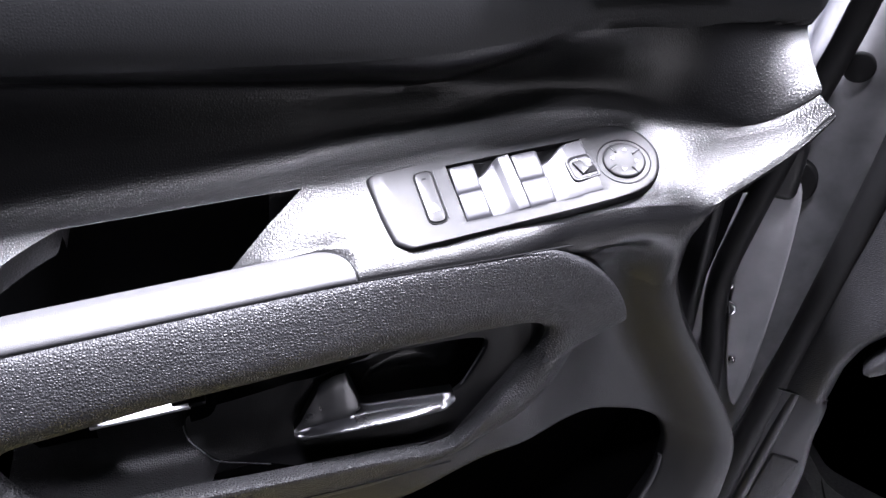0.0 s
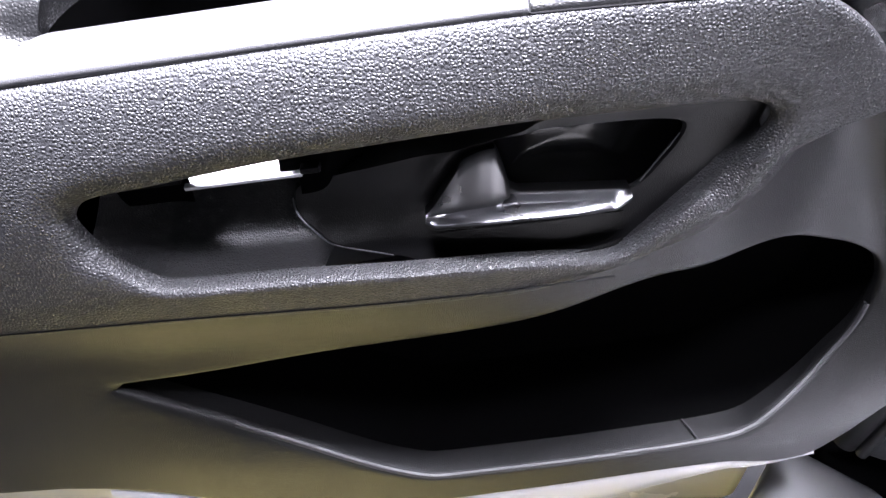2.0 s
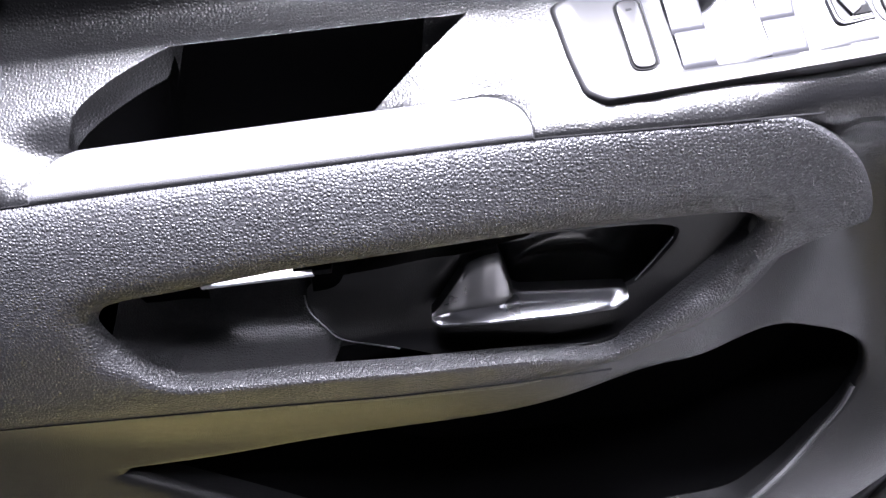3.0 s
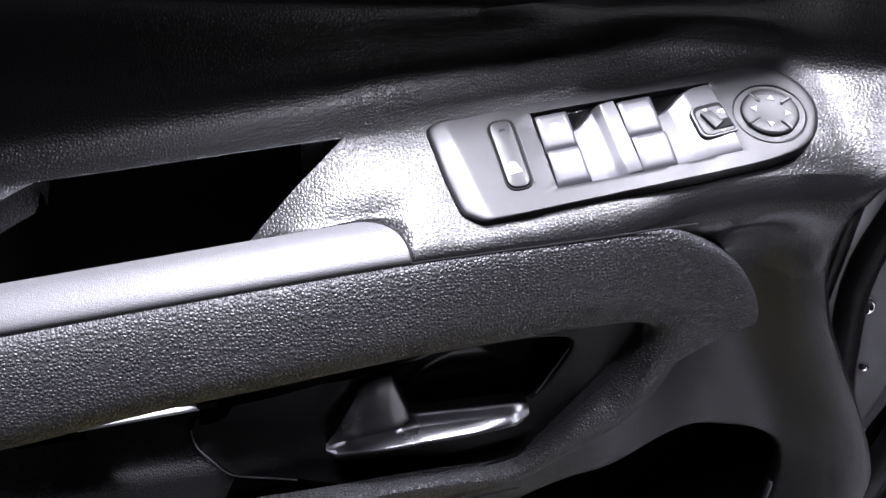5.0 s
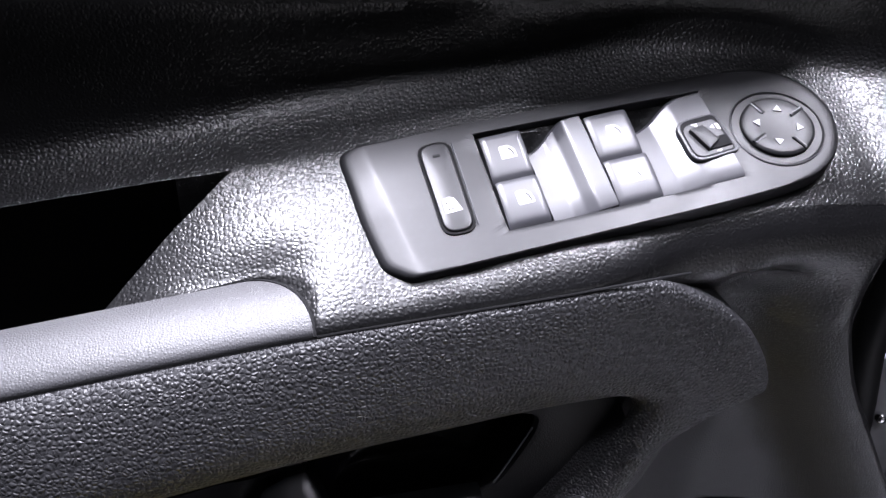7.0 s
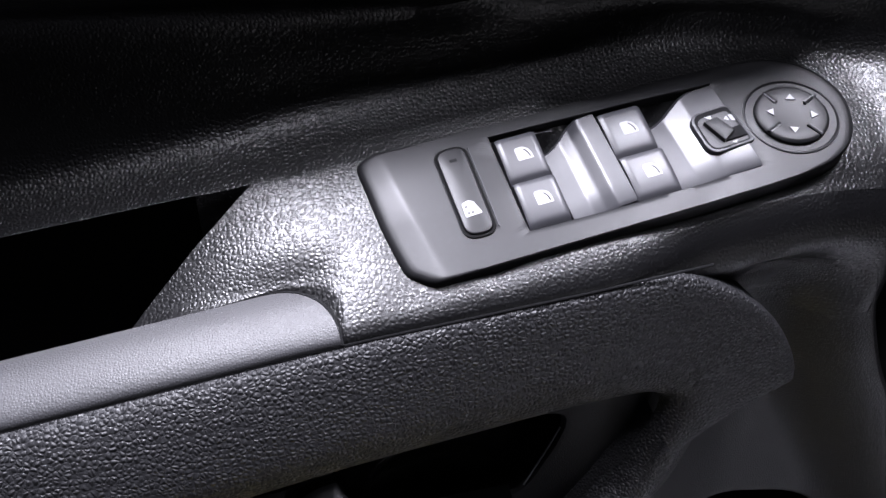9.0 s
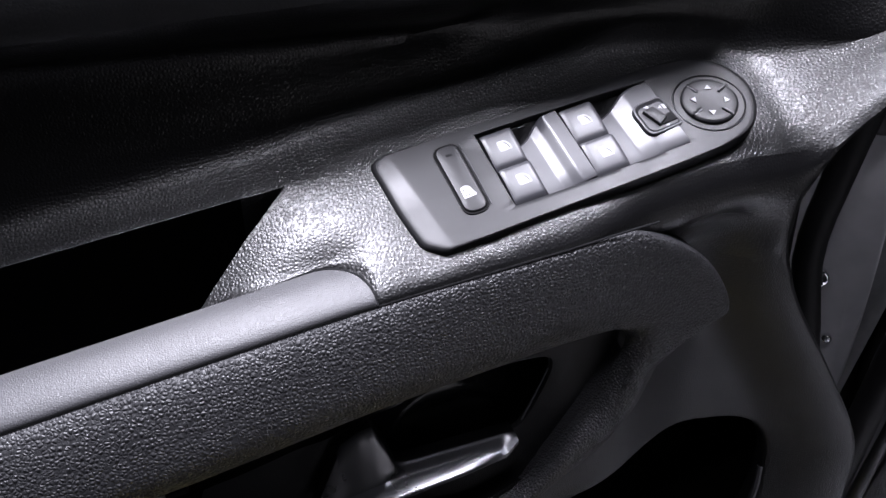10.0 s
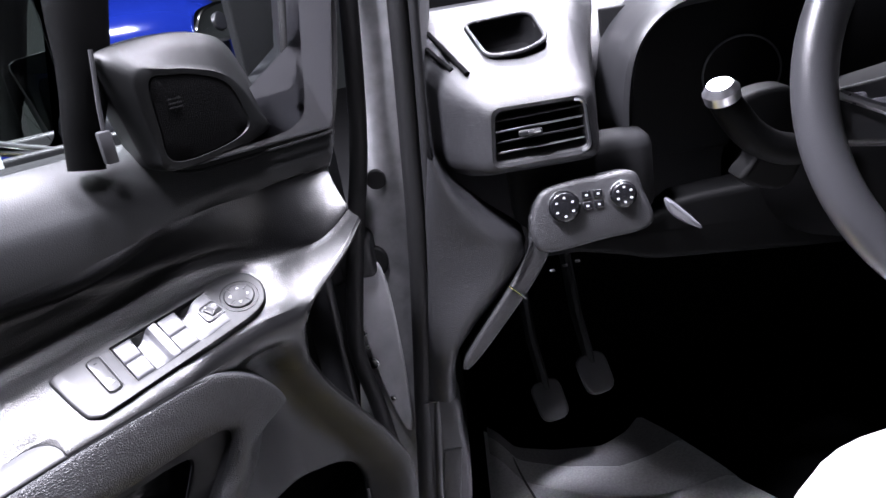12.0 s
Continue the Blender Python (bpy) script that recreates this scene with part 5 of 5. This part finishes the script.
# pedals
def pedal(u, v, z, label):
    p = thing("pedal", label, "pedal", CAR, group="pedals in the footwell")
    face = rounded([(-0.024, -0.034), (0.024, -0.034), (0.026, 0.034), (-0.026, 0.034)], 0.02, 6)
    m = pose(u, v, z, 55, 0, 0) @ pose(0, 0, 0, 0, 0, 12)
    part("pad", slab(face, -0.012, 0.0, 0.004), PEDAL, p, "ribbed grey rubber pad", at=m)
    part("arm", tube([m @ Vector((0, 0.02, -0.012)), (u - 0.015, v + 0.05, z + 0.09), (u - 0.02, v + 0.10, z + 0.22), (u - 0.02, v + 0.12, z + 0.36)], 0.008, 8, 1.8), PEDALARM, p, "dark steel pedal arm")
    return p


pedal(0.466, 0.50, 0.640, "grey rubber clutch pedal on a dark steel arm")
pedal(0.545, 0.51, 0.672, "grey rubber brake pedal on a dark steel arm")

# floor mat
mat_front = keyed([(0.0, 0.642), (0.14, 0.575), (0.35, 0.551), (0.59, 0.546), (0.79, 0.581), (0.97, 0.622), (1.0, 0.620)])
mat_side = keyed([(-0.15, 0.80), (0.30, 0.80), (0.364, 0.787), (0.415, 0.747), (0.472, 0.723), (0.563, 0.677), (0.632, 0.632)])
rows = []
for s in np.linspace(0, 1, 28):
    row = []
    for k in np.linspace(0, 1, 30):
        v = -0.15 + s * (mat_front(k) + 0.15)
        u = 0.345 + k * (mat_side(v) - 0.345)
        row.append((u, v, 0.496 + 0.004 * math.sin(11 * u + 5 * v) + 0.012 * math.exp(-(((u - 0.37) / 0.022) ** 2))))
    rows.append(row)
mat_thing = thing("floor_mat", "grey woven carpet mat with a pale stitched edge", "floor mat", CAR)
bm = sheet(rows)
bmesh.ops.solidify(bm, geom=bm.faces[:], thickness=0.004)
part("mat_carpet", bm, CARPET, mat_thing)
# Bands along the front edge, the mat's shade put into their colour.
for near, far, mat, label in ((0.0, 1.0, MATSHADE, "dark grey front of the mat, shade put into its colour"), (1.0, 2.0, MATHALFSHADE, "mid grey strip of the mat, shade put into its colour")):
    band = []
    for k in np.linspace(0, 1, 30):
        row = []
        for f in np.linspace(near, far, 5):
            v = mat_front(k) - (0.030 + 0.055 * k) * f - 0.020 * max(0.0, f - 1)
            u = 0.352 + k * (mat_side(v) - 0.354)
            row.append((u, v, 0.5005 - 0.0006 * near + 0.004 * math.sin(11 * u + 5 * v) + 0.012 * math.exp(-(((u - 0.37) / 0.022) ** 2))))
        band.append(row)
    part("mat_shade_band", sheet(band), mat, mat_thing, label)
stitch = [(0.389, 0.558, 0.506), (0.396, 0.52, 0.505), (0.405, 0.48, 0.503), (0.418, 0.43, 0.502), (0.425, 0.38, 0.501), (0.425, 0.30, 0.500)]
part("edge_binding", tube(spline(stitch, 30), 0.0020, 6), LIGHTGREY, mat_thing, "pale stitched binding")

# steering wheel and stalk
WHEEL = CAR @ Matrix.Translation((0.818, 0.0, 1.165)) @ Euler((radians(90 - 22), 0, 0)).to_matrix().to_4x4()
wheel = thing("steering_wheel", "black leather steering wheel with satin spokes", "steering wheel", WHEEL)
R = 0.170
part("rim", rings([[((R + 0.0165 * math.cos(b)) * math.cos(a), (R + 0.0165 * math.cos(b)) * math.sin(a), 0.0150 * math.sin(b)) for b in np.linspace(0, 2 * math.pi, 18, endpoint=False)] for a in np.linspace(0, 2 * math.pi, 73)]), LEATHERRIM, wheel, "smooth leather rim")
part("hub", slab(rounded([(-0.07, -0.06), (0.07, -0.06), (0.085, 0.05), (-0.085, 0.05)], 0.03, 7), -0.03, 0.012, 0.012), SMOOTHDARK, wheel, "black airbag hub")
for sx in (-1, 1):
    sp = part("spoke", slab([(sx * a, b) for a, b in rounded([(0.075, 0.03), (0.158, 0.022), (0.160, -0.018), (0.075, -0.03)], 0.008, 5)], -0.018, -0.002, 0.004), SMOOTHDARK, wheel, "dark steering wheel spoke")
    part("spoke_inlay", tube([(sx * 0.152, 0.018, 0.0), (sx * 0.12, 0.0, 0.002), (sx * 0.10, -0.022, 0.002), (sx * 0.08, -0.034, 0.002)], 0.004, 8), SILVER, sp, "satin silver inlay")
    for k in range(3):
        part("spoke_button", box((0.012, 0.009, 0.004), (sx * (0.138 - 0.014 * k), 0.012 - 0.006 * k, 0.001), 0.002, segments=2), GLOSSGREY, sp, "small grey wheel button")
part("lower_spoke", slab(rounded([(-0.03, -0.05), (0.03, -0.05), (0.022, -0.162), (-0.022, -0.162)], 0.006, 4), -0.016, -0.002, 0.004), SMOOTHDARK, wheel)
column = thing("steering_column", "black plastic steering column with a stalk lever", "steering column", CAR)
part("shroud", tube([(0.815, 0.05, 1.12), (0.815, 0.14, 1.09), (0.815, 0.26, 1.05), (0.815, 0.42, 1.0)], [0.075, 0.085, 0.09, 0.09], 24), POST, column, "black plastic column shroud")
stalk = part("stalk", tube(spline([(0.72, 0.10, 1.115), (0.670, 0.10, 1.118), (0.640, 0.10, 1.135), (0.622, 0.10, 1.160), (0.614, 0.10, 1.174)], 14), [0.010, 0.011, 0.012, 0.013, 0.014, 0.0145, 0.0145, 0.0145, 0.0145, 0.0145, 0.0145, 0.0145, 0.014, 0.0135], 14), POST, column, "black turn signal stalk")
part("stalk_cap", tube([(0.6150, 0.099, 1.172), (0.6125, 0.097, 1.180), (0.611, 0.095, 1.186)], [0.0155, 0.016, 0.011], 16), SILVER, stalk, "pale satin stalk end")
part("boot", plate([(0.630, 1.155), (0.690, 1.165), (0.700, 1.10), (0.680, 1.07), (0.640, 1.085), (0.655, 1.11)], 0.13, 0.03, 0.006, 40), POST, column, "dark collar behind the stalk")

# seat
seat = thing("driver_seat", "pale cloth driver seat cushion edge", "car seat", CAR)
rows = []
for a in np.linspace(0, 2 * math.pi, 48, endpoint=False):
    cu, sv = math.cos(a), math.sin(a)
    e = 0.55
    du, dv = abs(cu) ** e * math.copysign(1, cu), abs(sv) ** e * math.copysign(1, sv)
    rows.append([(0.87 + du * 0.30 * s, -0.30 + dv * 0.36 * s, z) for s, z in ((0.9, 0.52), (0.97, 0.66), (1.0, 0.76), (0.99, 0.82), (0.94, 0.86), (0.85, 0.875), (0.6, 0.868), (0.2, 0.86))])
part("cushion", rings([list(r) for r in zip(*rows)], cap_first=True, cap_last=True), CREAM, seat)

# ---- other car in the hall, beyond the window ----
other = thing("blue_van", "glossy blue parked van with a clear headlight", "van", pose(0.90, 3.05, 0, 0, 0, 4))
rows = []
for x in np.linspace(-0.92, 0.92, 40):
    w = 0.30 * abs(x / 0.92) ** 4
    rows.append([(x, y + w, z) for y, z in spline([(0.04, 0.2), (-0.02, 0.5), (-0.05, 0.95), (-0.04, 1.22), (0.06, 1.38), (0.4, 1.50), (1.0, 1.60), (1.3, 1.95), (1.5, 2.0), (3.2, 2.0)], 40)])
part("nose", sheet(rows), BLUE, other, "glossy blue bonnet and front")
lamp = part("headlight", slab(spline([(-0.16, -0.05), (0.06, -0.10), (0.17, 0.0), (0.12, 0.10), (-0.08, 0.07)], 40, True), -0.06, 0.03, 0.02), CHROME, other, "clear chrome headlight", at=pose(0.74, 0.08, 1.27, 80, 0, 20))
part("headlight_bulb", slab(oval(0.02, 0, 0.05, 0.05, 24), 0.028, 0.045, 0.01), GLOSS, lamp, "dark round headlight lens")
part("grille_bar", box((0.7, 0.03, 0.05), (-0.1, -0.05, 1.12), 0.01), CHROME, other, "bright grille bar")
for sx in (-0.75, 0.75):
    part("tyre", tube([(sx - 0.1, 0.9, 0.33), (sx + 0.1, 0.9, 0.33)], 0.33, 28), RUBBER, other)
